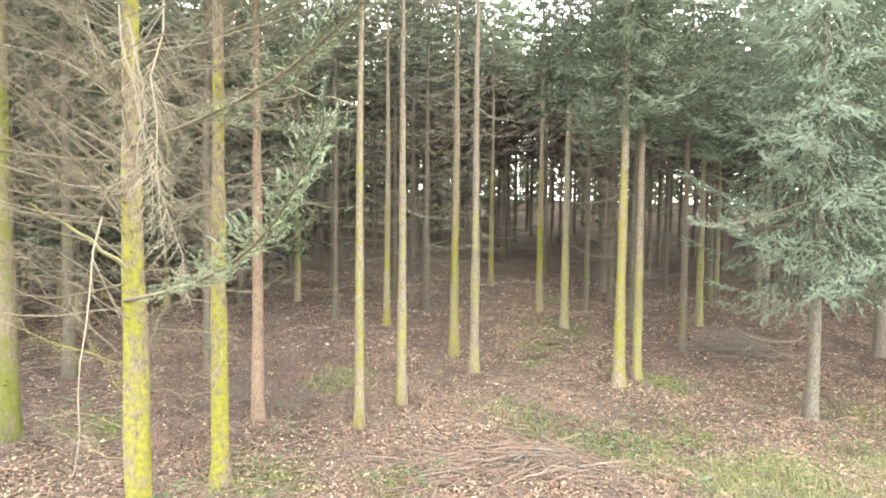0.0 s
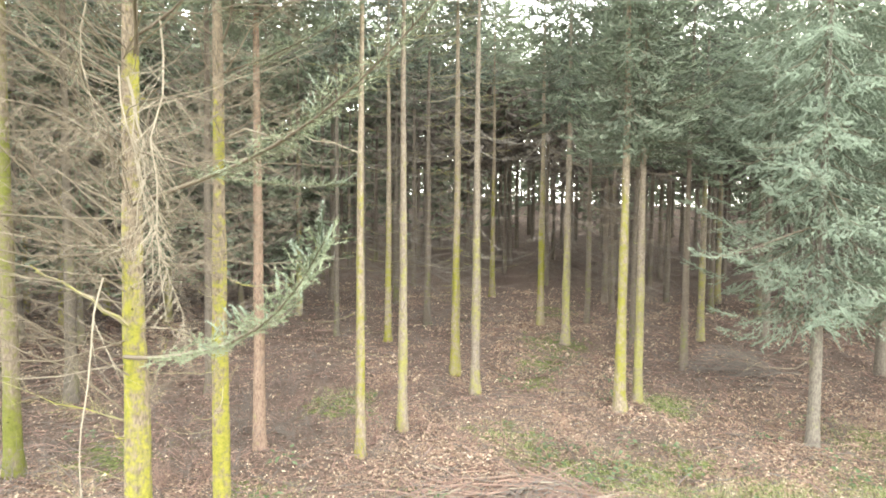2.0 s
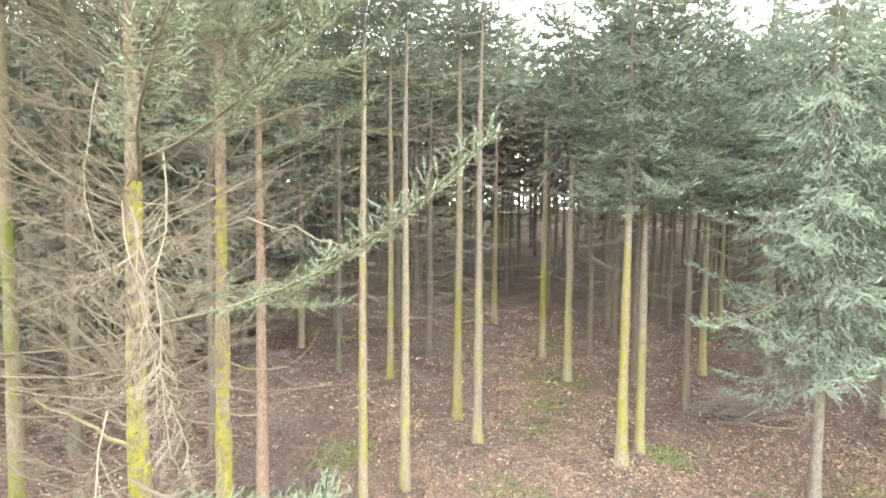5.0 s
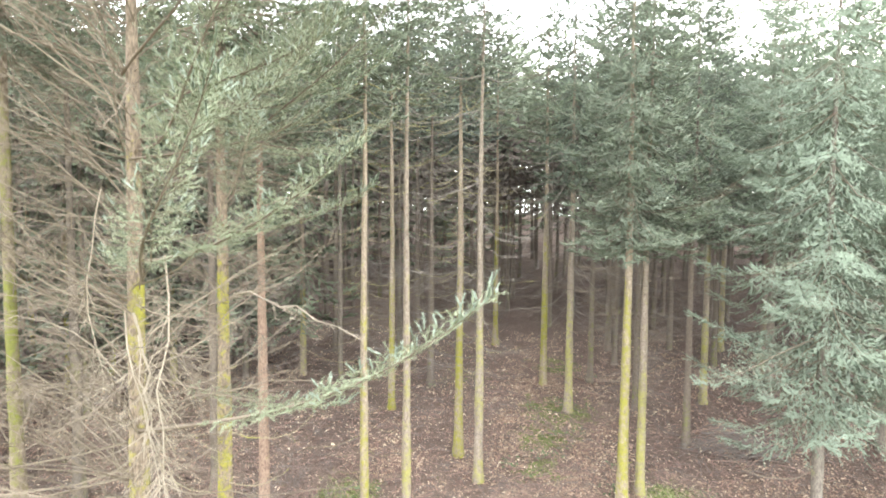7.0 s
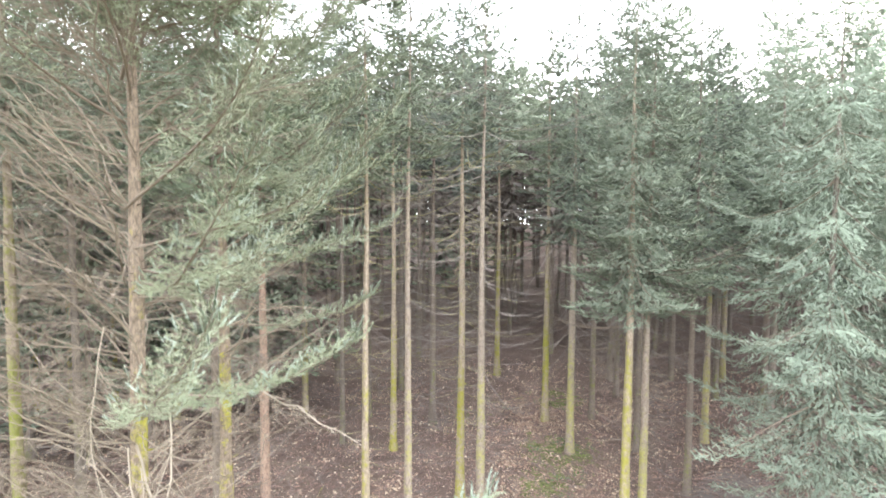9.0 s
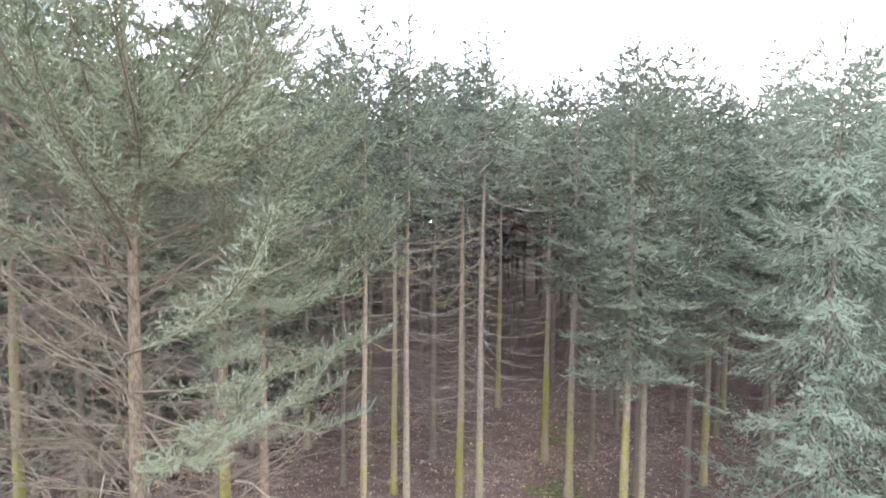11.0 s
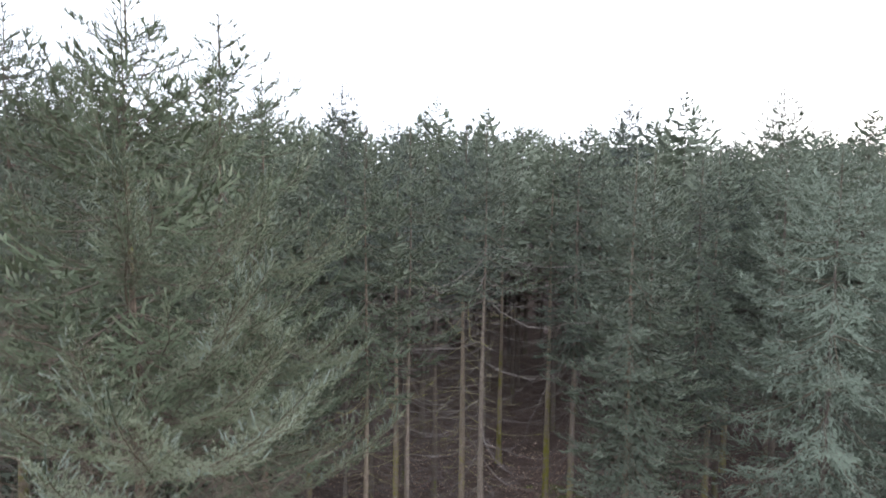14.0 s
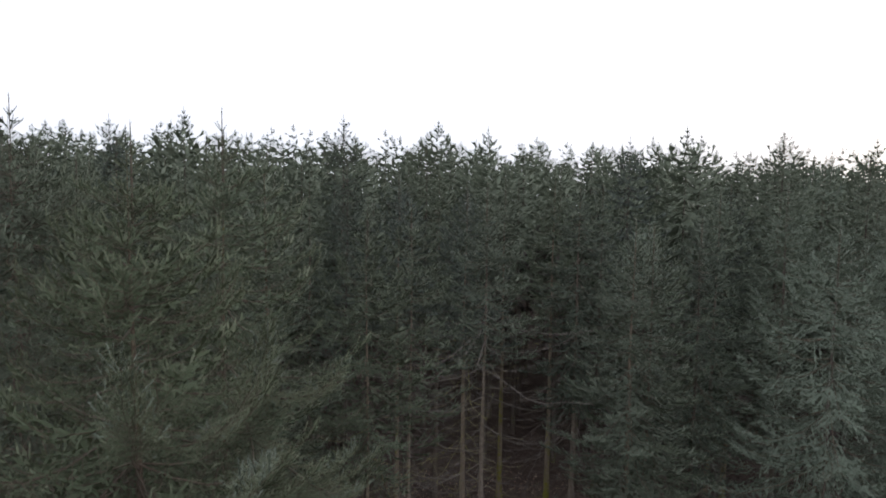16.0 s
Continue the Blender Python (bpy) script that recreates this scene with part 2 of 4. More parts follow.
class Geo:
    """Collects triangles of several materials as arrays: places, faces, material numbers, and soft normals (zero: none)."""

    def __init__(self):
        self.v, self.f, self.m, self.n, self.count = [], [], [], [], 0

    def add(self, verts, faces, mat=0):
        if len(verts) == 0:
            return
        self.v.append(np.asarray(verts, float))
        self.f.append(np.asarray(faces, int) + self.count)
        self.m.append(np.full(len(faces), mat, int))
        self.n.append(np.zeros((len(verts), 3)))
        self.count += len(verts)

    def arrays(self):
        return np.concatenate(self.v), np.concatenate(self.f), np.concatenate(self.m), np.concatenate(self.n)

    def place(self, arr, m):
        v, f, mats, nor = arr
        m = np.array(m)
        self.v.append(v @ m[:3, :3].T + m[:3, 3])
        self.f.append(f + self.count)
        self.m.append(mats)
        self.n.append(nor @ m[:3, :3].T)
        self.count += len(v)

    def soften(self, centre, up, own):
        """Gives the needles (materials 1 and 2) normals that follow the form of the whole crown or bough."""
        v, f, mi, nor = self.arrays()
        leafy = f[mi > 0]
        a, b, c = v[leafy[:, 0]], v[leafy[:, 1]], v[leafy[:, 2]]
        face = unit(np.cross(b - a, c - a))
        out = unit(unit((a + b + c) / 3 - centre((a + b + c) / 3)) + np.array([0, 0, up]))
        turn = np.sum(face * out, 1) < 0
        leafy[turn] = leafy[turn][:, [0, 2, 1]]
        face[turn] *= -1
        f[mi > 0] = leafy
        soft = unit(out + own * face)
        for k in range(3):
            nor[leafy[:, k]] = soft
        self.v, self.f, self.m, self.n = [v], [f], [mi], [nor]
        return self

    def mesh(self, name, mats, smooth=False):
        v, f, mi, nor = self.arrays()
        me = bpy.data.meshes.new(name)
        me.vertices.add(len(v))
        me.vertices.foreach_set("co", v.astype(np.float32).ravel())
        me.loops.add(len(f) * 3)
        me.loops.foreach_set("vertex_index", f.astype(np.int32).ravel())
        me.polygons.add(len(f))
        me.polygons.foreach_set("loop_start", np.arange(0, len(f) * 3, 3, dtype=np.int32))
        for mt in mats:
            me.materials.append(mt)
        me.polygons.foreach_set("material_index", mi.astype(np.int32))
        me.polygons.foreach_set("use_smooth", np.full(len(f), smooth or bool(np.any(nor))))
        me.update(calc_edges=True)
        if np.any(nor):
            bare = ~np.any(nor, axis=1)
            own = np.zeros((len(v), 3), np.float32)
            me.vertices.foreach_get("normal", flat := np.zeros(len(v) * 3, np.float32))
            own = np.where(bare[:, None], flat.reshape(-1, 3), nor)
            me.attributes.new("custom_normal", "FLOAT_VECTOR", "POINT").data.foreach_set("vector", unit(own).astype(np.float32).ravel())
            me.update()
        return me


def tube(points, radii, sides=3):
    """A closed-ended tapering tube along points."""
    p = np.asarray(points, float)
    d = np.gradient(p, axis=0)
    d /= np.linalg.norm(d, axis=1)[:, None] + 1e-9
    ref = np.where(np.abs(d[:, 2:3]) > 0.9, np.array([[1.0, 0, 0]]), np.array([[0, 0, 1.0]]))
    u = np.cross(d, ref)
    u /= np.linalg.norm(u, axis=1)[:, None] + 1e-9
    w = np.cross(d, u)
    a = np.arange(sides) * 2 * np.pi / sides
    r = np.asarray(radii, float)[:, None, None]
    ring = p[:, None, :] + r * (np.cos(a)[None, :, None] * u[:, None, :] + np.sin(a)[None, :, None] * w[:, None, :])
    k = len(p)
    i, j = np.meshgrid(np.arange(k - 1), np.arange(sides), indexing="ij")
    q = (j + 1) % sides
    a0, b0, c0, d0 = i * sides + j, i * sides + q, (i + 1) * sides + q, (i + 1) * sides + j
    faces = np.concatenate([np.stack([a0, c0, b0], -1).reshape(-1, 3), np.stack([a0, d0, c0], -1).reshape(-1, 3)])
    return ring.reshape(-1, 3), faces


def unit(v):
    return v / (np.linalg.norm(v, axis=-1, keepdims=True) + 1e-9)


def needles(p, d, length, style):
    """Bottle-brush shoots that start at p and run along d: a soft pointed body of packed needles, and loose needles round it."""
    sides, thick, per_metre, size, width = style
    p, d, length = np.asarray(p, float), unit(np.asarray(d, float)), np.asarray(length, float)
    k = len(p)
    ref = unit(rng.normal(size=(k, 3)))
    u = unit(np.cross(d, ref))
    w = np.cross(d, u)
    a = np.arange(sides) * 2 * np.pi / sides
    rad = (thick * rng.uniform(0.75, 1.2, k) * np.clip(length / (5 * thick), 0.45, 1.0))[:, None, None]
    ring = (p + d * (length * 0.38)[:, None])[:, None, :] + rad * (np.cos(a)[None, :, None] * u[:, None, :] + np.sin(a)[None, :, None] * w[:, None, :])
    ring = ring + rng.normal(scale=thick * 0.12, size=ring.shape)
    v = np.concatenate([(p - d * 0.01)[:, None, :], ring, (p + d * (length + size * 0.2)[:, None])[:, None, :]], 1).reshape(-1, 3)
    tri = np.array([(0, 1 + (q + 1) % sides, 1 + q) for q in range(sides)] + [(sides + 1, 1 + q, 1 + (q + 1) % sides) for q in range(sides)])
    if sides == 2:
        tri = np.array([(0, 2, 1), (3, 1, 2)])
    f = (np.arange(k)[:, None, None] * (sides + 2) + tri[None]).reshape(-1, 3)
    v2, f2 = loose_needles(p, d, length, per_metre, size + thick * 0.5, width)
    return np.concatenate([v, v2]), np.concatenate([f, f2 + len(v)])


FINE = {  # laterals' step, shoots' step, sides and half thickness of a shoot, its loose needles a metre with their length and width, half thickness of a candle, its needles a metre
    "limb": (0.10, 0.07, 2, 0.0034, 170, 0.019, 0.0046, 0.0048, 540),
    "near": (0.13, 0.095, 2, 0.0056, 56, 0.023, 0.0066, 0.0060, 150),
    "edge": (0.14, 0.11, 2, 0.0082, 28, 0.026, 0.0090, 0.0075, 60),
    "mid": (0.15, 0.12, 2, 0.0102, 15, 0.031, 0.0122, 0.0085, 32),
    "deep": (0.18, 0.16, 2, 0.0145, 6, 0.040, 0.018, 0.013, 12),
    "far": (0.26, 0.28, 2, 0.030, 4, 0.075, 0.030, 0.026, 6),
    "remote": (0.38, 0, 2, 0.10, 0, 0.18, 0.08, 0.065, 0),
    "backing": (0.8, 0, 2, 0.20, 0, 0.2, 0.09, 0.13, 0),
}


def candles(p, d, length, thick, per_metre, size, width):
    """Upright young shoots: blunt round brushes of short needles."""
    p, d, length = np.asarray(p, float), unit(np.asarray(d, float)), np.asarray(length, float)
    k, sides = len(p), 3
    u = unit(np.cross(d, unit(rng.normal(size=(k, 3)))))
    w = np.cross(d, u)
    a = np.arange(sides) * 2 * np.pi / sides
    turn = np.cos(a)[None, :, None] * u[:, None, :] + np.sin(a)[None, :, None] * w[:, None, :]
    rad = (thick * rng.uniform(0.85, 1.15, k))[:, None, None]
    low = (p + d * (length * 0.2)[:, None])[:, None, :] + turn * rad * rng.uniform(0.75, 1.15, (k, sides, 1))
    high = (p + d * (length * 0.82)[:, None])[:, None, :] + turn * rad * rng.uniform(0.65, 1.0, (k, sides, 1))
    v = np.concatenate([p[:, None, :], low, high, (p + d * length[:, None])[:, None, :]], 1).reshape(-1, 3)
    tri = []
    for q in range(sides):
        n = (q + 1) % sides
        tri += [(0, 1 + n, 1 + q), (1 + q, 1 + n, 4 + n), (1 + q, 4 + n, 4 + q), (7, 4 + q, 4 + n)]
    f = (np.arange(k)[:, None, None] * 8 + np.array(tri)[None]).reshape(-1, 3)
    v2, f2 = loose_needles(p, d, length, per_metre, size + thick * 0.6, width)
    return np.concatenate([v, v2]), np.concatenate([f, f2 + len(v)])


def loose_needles(p, d, length, per_metre, size, width):
    idx = np.repeat(np.arange(len(p)), np.round(length * per_metre + rng.random(len(p)) * 0.99).astype(int) if per_metre else 0)
    n = len(idx)
    at = p[idx] + d[idx] * (length[idx] * rng.random(n))[:, None]
    r = unit(rng.normal(size=(n, 3)))
    perp = unit(r - d[idx] * np.sum(r * d[idx], 1)[:, None])
    out = unit(d[idx] * rng.uniform(0.5, 1.2, n)[:, None] + perp)
    side = unit(np.cross(out, unit(rng.normal(size=(n, 3))))) * (width * rng.uniform(0.7, 1.3, n))[:, None]
    v = np.stack([at - side / 2, at + side / 2, at + out * (size * rng.uniform(0.8, 1.25, n))[:, None]], 1).reshape(-1, 3)
    return v, np.arange(n * 3).reshape(-1, 3)


def live_branch(length, detail, sag=-0.25, rise=0.3, spread=0.42, seed=0, bare=0.04, weep=0.0):
    """A living spruce branch along +x: a feathered frond of side sprays that sags, lifts its tip and carries upright candles."""
    global rng
    rng = np.random.default_rng(seed)
    step, gap, sides, thick, per_metre, size, width, stout, brush = FINE[detail]
    coarse = gap == 0
    fine = detail in ("limb", "near", "edge")
    g = Geo()
    s = np.linspace(0, 1, 10 if detail == "limb" else 6 if fine else 4)
    axis = np.stack([length * s, 0.025 * length * np.sin(s * 5 + seed), length * (sag * np.sin(s * 2.2) * 0.7 + rise * s ** 3)], 1)
    if not coarse:
        g.add(*tube(axis, (0.005 + 0.0042 * length) * (1 - 0.86 * s), 4 if fine else 3), 0)
    ps, ds, ls, young = [], [], [], []

    def point(u):
        return np.array([np.interp(u, s, axis[:, k]) for k in range(3)])

    u = bare
    while u < 0.985:
        for flip in (-1, 1):
            v = min(0.99, u + rng.uniform(0, 0.5) * step / length)
            base = point(v)
            fwd = unit(point(min(1, v + 0.03)) - point(max(0, v - 0.03)))
            lat = length * spread * min(1.0, 0.35 + (v - bare) / 0.3) * (1.06 - v) ** 0.75 * rng.uniform(0.7, 1.15) + 0.05
            ang = radians(rng.uniform(44, 60) - 14 * v)
            tilt = rng.normal(0.0, 0.22) + 0.25 * v
            d = unit(fwd * math.cos(ang) + np.array([0, flip * math.cos(tilt), math.sin(tilt)]) * math.sin(ang) + np.array([0, 0, -0.9 * weep]))
            drop, lift = lat * (0.30 * rng.uniform(0.4, 1.5) + 0.5 * weep) * (1.1 - v), lat * 0.3 * rng.uniform(0.5, 1.2) * (1 - weep)

            def along(w):
                q = w / lat
                return base + d * w + np.array([0, 0, lift * q ** 3 - drop * q])

            q = np.linspace(0, lat, 2 if coarse else max(2, int(lat / 0.14)) + 1)
            line = np.array([along(w) for w in q])
            if fine and lat > 0.15:
                g.add(*tube(line, 0.003 * (1.2 - q / lat) + 0.0008, 3), 0)
            ps += list(line[:-1]); ds += list(np.diff(line, axis=0)); ls += list(np.linalg.norm(np.diff(line, axis=0), axis=1) * 1.06)
            end = unit(line[-1] - line[-2])
            if coarse or rng.random() < (0.1 if detail == "limb" else 0.16) + 0.34 * v:
                young.append((line[-1], end * 0.9 + rng.normal(scale=0.2, size=3) + np.array([0, 0, rng.uniform(0.0, 0.5) + 0.55 * v - weep]), (rng.uniform(0.05, 0.11) + 0.03 * v) * (0.75 if detail == "limb" else 1)))
            else:
                ps.append(line[-1]); ds.append(end + rng.normal(scale=0.25, size=3)); ls.append(rng.uniform(0.05, 0.1))
            if coarse:
                continue
            cross = unit(np.cross(d, [0, 0, 1.0]))
            w, side = gap * rng.uniform(0.3, 0.9), 1
            while w < lat * 0.96:
                side = -side
                sd = unit(d * 0.85 + cross * side * 0.7 + rng.normal(scale=0.3, size=3) + np.array([0, 0, rng.uniform(-0.35, 0.25) + 0.2 * v - 0.7 * weep]))
                ln = (0.045 + 0.25 * gap + 0.2 * (lat - w)) * rng.uniform(0.7, 1.2)
                ps.append(along(w)); ds.append(sd); ls.append(ln)
                if v > 0.55 and rng.random() < 0.14:
                    young.append((along(w) + sd * ln * 0.8, sd + np.array([0, 0, rng.uniform(0.4, 1.1)]), rng.uniform(0.05, 0.1)))
                w += gap * rng.uniform(0.6, 1.4) * 0.5
        u += step / length * rng.uniform(0.8, 1.2) * (1.1 - 0.35 * u)
    for a in np.linspace(bare, 0.96, max(2, int(length / (0.5 if coarse else 0.2)))):
        ps.append(point(a)); ds.append(point(min(1, a + 0.05)) - point(max(0, a - 0.02))); ls.append(length / max(2, int(length / (0.5 if coarse else 0.2))))
    fwd = unit(point(1.0) - point(0.92))
    young.append((point(0.985), fwd + np.array([0, 0, 0.75 * (1 - weep)]), min(0.2, 0.08 + 0.07 * length)))
    for k in range(2 if coarse else 6):
        a = k * 2.4
        young.append((point(0.985 - 0.012 * k), fwd * 0.9 + np.array([0.2 * math.cos(a), 0.75 * math.sin(a), 0.5 + 0.3 * math.cos(a)]), rng.uniform(0.06, 0.12)))
    g.add(*needles(ps, ds, ls, (sides, thick, per_metre, size, width)), 1)
    yp, yd, yl = zip(*young)
    if coarse:
        g.add(*needles(yp, yd, np.array(yl) * 1.8, (2, stout, 0, size, width)), 2)
    elif fine:
        g.add(*candles(yp, yd, yl, stout, brush, size * 0.75, width), 2)
    else:
        g.add(*needles(yp, yd, yl, (3, stout, brush, size, width)), 2)
    return g.arrays()


def dead_branch(length, seed, twigs=14, fine=True, sag=-0.1, rise=0.12, thick=1.0):
    """A dry bare branch along +x with thin side twigs."""
    global rng
    rng = np.random.default_rng(seed)
    g = Geo()
    s = np.linspace(0, 1, 8)
    axis = np.stack([length * s, 0.05 * length * np.sin(s * 4 + seed), length * (sag * np.sin(s * 2.4) + rise * s ** 2)], 1)
    axis[1:] += rng.normal(scale=0.012 * length, size=(7, 3))
    g.add(*tube(axis, thick * (0.0032 + 0.0030 * length) * (1 - 0.68 * s), 4))
    for k in range(twigs):
        u = rng.uniform(0.12, 0.97)
        base = np.array([np.interp(u, s, axis[:, c]) for c in range(3)])
        lat = length * rng.uniform(0.12, 0.42) * (1.15 - u)
        d = unit(np.array([rng.uniform(0.4, 1.2), rng.choice([-1, 1]) * rng.uniform(0.4, 1.1), rng.uniform(-0.7, 0.35)]))
        q = np.linspace(0, 1, 3)
        line = base + d * (lat * q)[:, None] + np.outer(q ** 2, rng.normal(scale=0.16 * lat, size=3) + np.array([0, 0, -0.15 * lat]))
        g.add(*tube(line, (0.4 + 0.6 * thick) * 0.0029 * (1.15 - q), 3))
        if fine:
            for j in range(rng.integers(3, 6)):
                w = rng.uniform(0.2, 0.95)
                b2 = np.array([np.interp(w, q, line[:, c]) for c in range(3)])
                d2 = unit(d + rng.normal(scale=0.7, size=3) + np.array([0, 0, -0.2]))
                l2 = lat * rng.uniform(0.2, 0.5)
                g.add(*tube([b2, b2 + d2 * l2 + np.array([0, 0, -0.1 * l2])], np.array([0.0017, 0.0006]) * thick, 3))
    return g.arrays()


def stem(height, radius, seed, sides=12, lean=(0.0, 0.0), knots=True):
    """A tapering spruce trunk with a flared foot, slight bends and knots."""
    r = np.random.default_rng(seed)
    g = Geo()
    h = np.concatenate([[-0.35, 0.0, 0.12, 0.35, 0.8], np.linspace(1.3, height, max(6, int(height / 0.55)))])
    t = np.clip(h / height, 0, 1)
    rad = radius * ((1 - t) ** 1.05 + 0.012) * (1 + 0.38 * np.exp(-np.clip(h, 0, None) / 0.22))
    rad *= 1 + r.normal(scale=0.035, size=len(h))
    bend = 0.03
    x = lean[0] * t + bend * np.sin(h * 0.7 + r.uniform(0, 6)) * t
    y = lean[1] * t + bend * np.sin(h * 0.6 + r.uniform(0, 6)) * t
    v, f = tube(np.stack([x, y, h], 1), rad, sides)
    c = np.repeat(np.stack([x, y, h], 1), sides, axis=0)
    v = c + (v - c) * (1 + r.normal(scale=0.045, size=(len(v), 1)))
    g.add(v, f)
    if knots:
        for k in range(int(height * 3.0)):
            z = r.uniform(0.5, height * 0.8)
            a = r.uniform(0, 6.28)
            cx, cy, cr = np.interp(z, h, x), np.interp(z, h, y), np.interp(z, h, rad)
            d = np.array([math.cos(a), math.sin(a), r.uniform(0.0, 0.5)])
            b = np.array([cx, cy, z])
            n = r.uniform(0.02, 0.09)
            g.add(*tube([b + d * cr * 0.7, b + d * (cr + n * 0.5), b + d * (cr + n)], [0.013, 0.009, 0.005], 4))
    return g


def crown(height, base, reach, detail, seed, library, lower_droop=0.35, density=1.0, lop=(0.0, 0.0), lean=(0.0, 0.0), thin_below=0.0, taper=2.35):
    """The living crown: whorls of branches that get shorter and steeper to the leading shoot."""
    global rng
    rng = np.random.default_rng(seed + 7)
    r = np.random.default_rng(seed)
    g = Geo()
    z = base
    slant = np.array([lean[0], lean[1], height]) / height
    coarse = FINE[detail][1] == 0
    while z < height - 0.55:
        left = height - z
        t = (z - base) / (height - base)
        n = max(3, int(round(r.uniform(4.2, 5.8) * density * (1 if left > 1.2 else 0.85))))
        a0 = r.uniform(0, 6.28)
        for k in range(n + (3 if left > 0.9 and not coarse and detail != "far" else 0)):
            a = a0 + k * 6.283 / n + r.normal(scale=0.22)
            full = 1.06 * reach * (1 - math.exp(-(left / taper) ** 1.35)) * (0.72 + 0.28 * min(1, t / 0.15)) * (1 if k < n else 0.68)
            full *= r.uniform(0.78, 1.15) * (1 + lop[0] * math.cos(a - lop[1]))
            pitch = 0.85 - (0.85 + lower_droop) * min(1, left / 5.0) ** 0.5 + r.normal(scale=0.1)
            choice = library if k < n else INNER_SPRAY
            arr, ln = choice[int(np.argmin([abs(ll - full) + r.uniform(0, 0.25) for _, ll in choice]))]
            m = Matrix.Translation(Vector(slant * (z + r.normal(scale=0.07)))) @ Matrix.Rotation(a, 4, "Z") @ Matrix.Rotation(-pitch, 4, "Y") @ Matrix.Rotation(r.normal(scale=0.16), 4, "X") @ Matrix.Scale(full / ln, 4)
            g.place(arr, m)
        z += r.uniform(0.36, 0.5) / density ** 0.4 * (1.6 if z < thin_below else 1.0) * (1 if left > 2.2 else 0.8 if coarse else 0.55) * {"remote": 1.1, "backing": 1.6, "far": 0.95}.get(detail, 1.08)
    # the leading shoot and its last whorls of steep candles
    top = slant * (height + 0.08)
    g.add(*tube([slant * (height - 0.9), slant * (height - 0.3), top], [0.014, 0.009, 0.003], 4), 0)
    ps, ds, ls = [slant * (height - 0.28), slant * (height - 0.6)], [(0, 0, 1), (0, 0, 1)], [0.38, 0.42]
    for below, count, ln, up in ((0.25, 4, 0.16, 1.3), (0.45, 5, 0.26, 1.1), (0.72, 6, 0.36, 0.85), (0.58, 3, 0.14, 0.7), (0.88, 4, 0.25, 0.7)):
        a0 = r.uniform(0, 6.28)
        for k in range(count):
            a = a0 + k * 6.283 / count + r.normal(scale=0.25)
            d = unit(np.array([math.cos(a), math.sin(a), up]))
            long = ln * r.uniform(0.75, 1.25)
            ps.append(slant * (height - below)); ds.append(d); ls.append(long)
            if ln > 0.2 and not coarse:
                for f in (-1, 1):
                    ps.append(slant * (height - below) + d * long * 0.5); ds.append(d + f * 0.6 * np.array([-math.sin(a), math.cos(a), 0])); ls.append(long * 0.42)
    step, gap, sides, thick, per_metre, size, width, stout, brush = FINE["deep" if coarse else detail]
    g.add(*candles(ps, ds, ls, min(stout, 0.0085), brush, size * 0.75, width), 2) if not coarse else g.add(*needles(ps, ds, ls, (3, 0.022, 12, size, width)), 2)
    return g.soften(lambda p: p[:, 2:3] * slant - np.array([0, 0, 0.35]), 0.4, 0.4)


def part(name, data, parent, m=None, label=""):
    ob = new(name, data)
    ob.parent = parent
    if m is not None:
        ob.matrix_basis = m
    if label:
        ob["label"] = label
    return ob


def thing(name, m, label, category, group="", kind=""):
    ob = new(name)
    ob.empty_display_size = 0.2
    ob.matrix_basis = m
    return tagged(ob, label, category, group, kind)


# ---- ground ----
def smooth(a, b, x):
    t = np.clip((x - a) / (b - a), 0, 1)
    return t * t * (3 - 2 * t)


def lie(x, y):
    """Height of the ground: a gentle slope up into the wood, level behind the camera, a crest far inside."""
    x, y = np.asarray(x, float), np.asarray(y, float)
    yy = np.where(y < 6, 6 - 6 * (1 - np.exp((np.minimum(y, 6) - 6) / 6)), y)
    up = np.where(yy < 60, yy, 60 + 22 * (1 - np.exp(-(np.maximum(yy, 60) - 60) / 22)))
    far = np.maximum(yy - 90, 0)
    z = 0.065 * np.clip(yy - 30, 0, 32) * smooth(90, 60, yy) - 1.38 - 0.02 * np.clip(x, -30, 30) + 0.078 * up - 0.03 * far
    z = z + 0.018 * np.clip(yy - 20, 0, 40) * smooth(0, -22, x) * smooth(110, 70, yy) + 0.42 * smooth(-3.6, -6.5, x) * smooth(14, 8, y)
    near = smooth(90, 40, np.hypot(x, y - 10))
    z = z + near * (0.05 * np.sin(x * 1.3 + y * 0.7) + 0.045 * np.sin(x * 0.6 - y * 1.1 + 1) + 0.02 * np.sin(x * 3.1 + 1.7 * y) + 0.018 * np.sin(2.7 * y - 2.2 * x))
    return z


MOSS = [(-2.2, 12.7, 0.9, 1.0), (3.3, 17.6, 1.3, 0.9), (2.7, 15.8, 1.0, 0.85), (2.3, 14.2, 0.8, 0.8), (5.0, 12.9, 0.8, 1.0), (3.4, 9.9, 1.1, 0.9), (2.5, 9.9, 0.7, 1.2), (-5.4, 9.6, 0.9, 0.8),
        (-2.6, 8.3, 1.0, 0.9), (-0.6, 8.6, 0.7, 0.8), (1.6, 10.6, 0.9, 0.75), (5.0, 8.4, 1.6, 1.0), (8.2, 11.5, 1.2, 0.7), (7.4, 9.3, 1.5, 0.9), (4.1, 21.5, 1.2, 0.8), (0.7, 20.0, 1.2, 0.5), (1.2, 11.2, 0.9, 0.7), (4.4, 10.4, 0.9, 0.7)]


def mossiness(x, y):
    m = np.zeros_like(x) + 0.08
    for cx, cy, rr, k in MOSS:
        m = np.maximum(m, k * np.exp(-((x - cx) ** 2 + (y - cy) ** 2) / (rr * rr)))
    return np.maximum(m, 0.95 * smooth(6.6, 4.5, y - 0.15 * x))


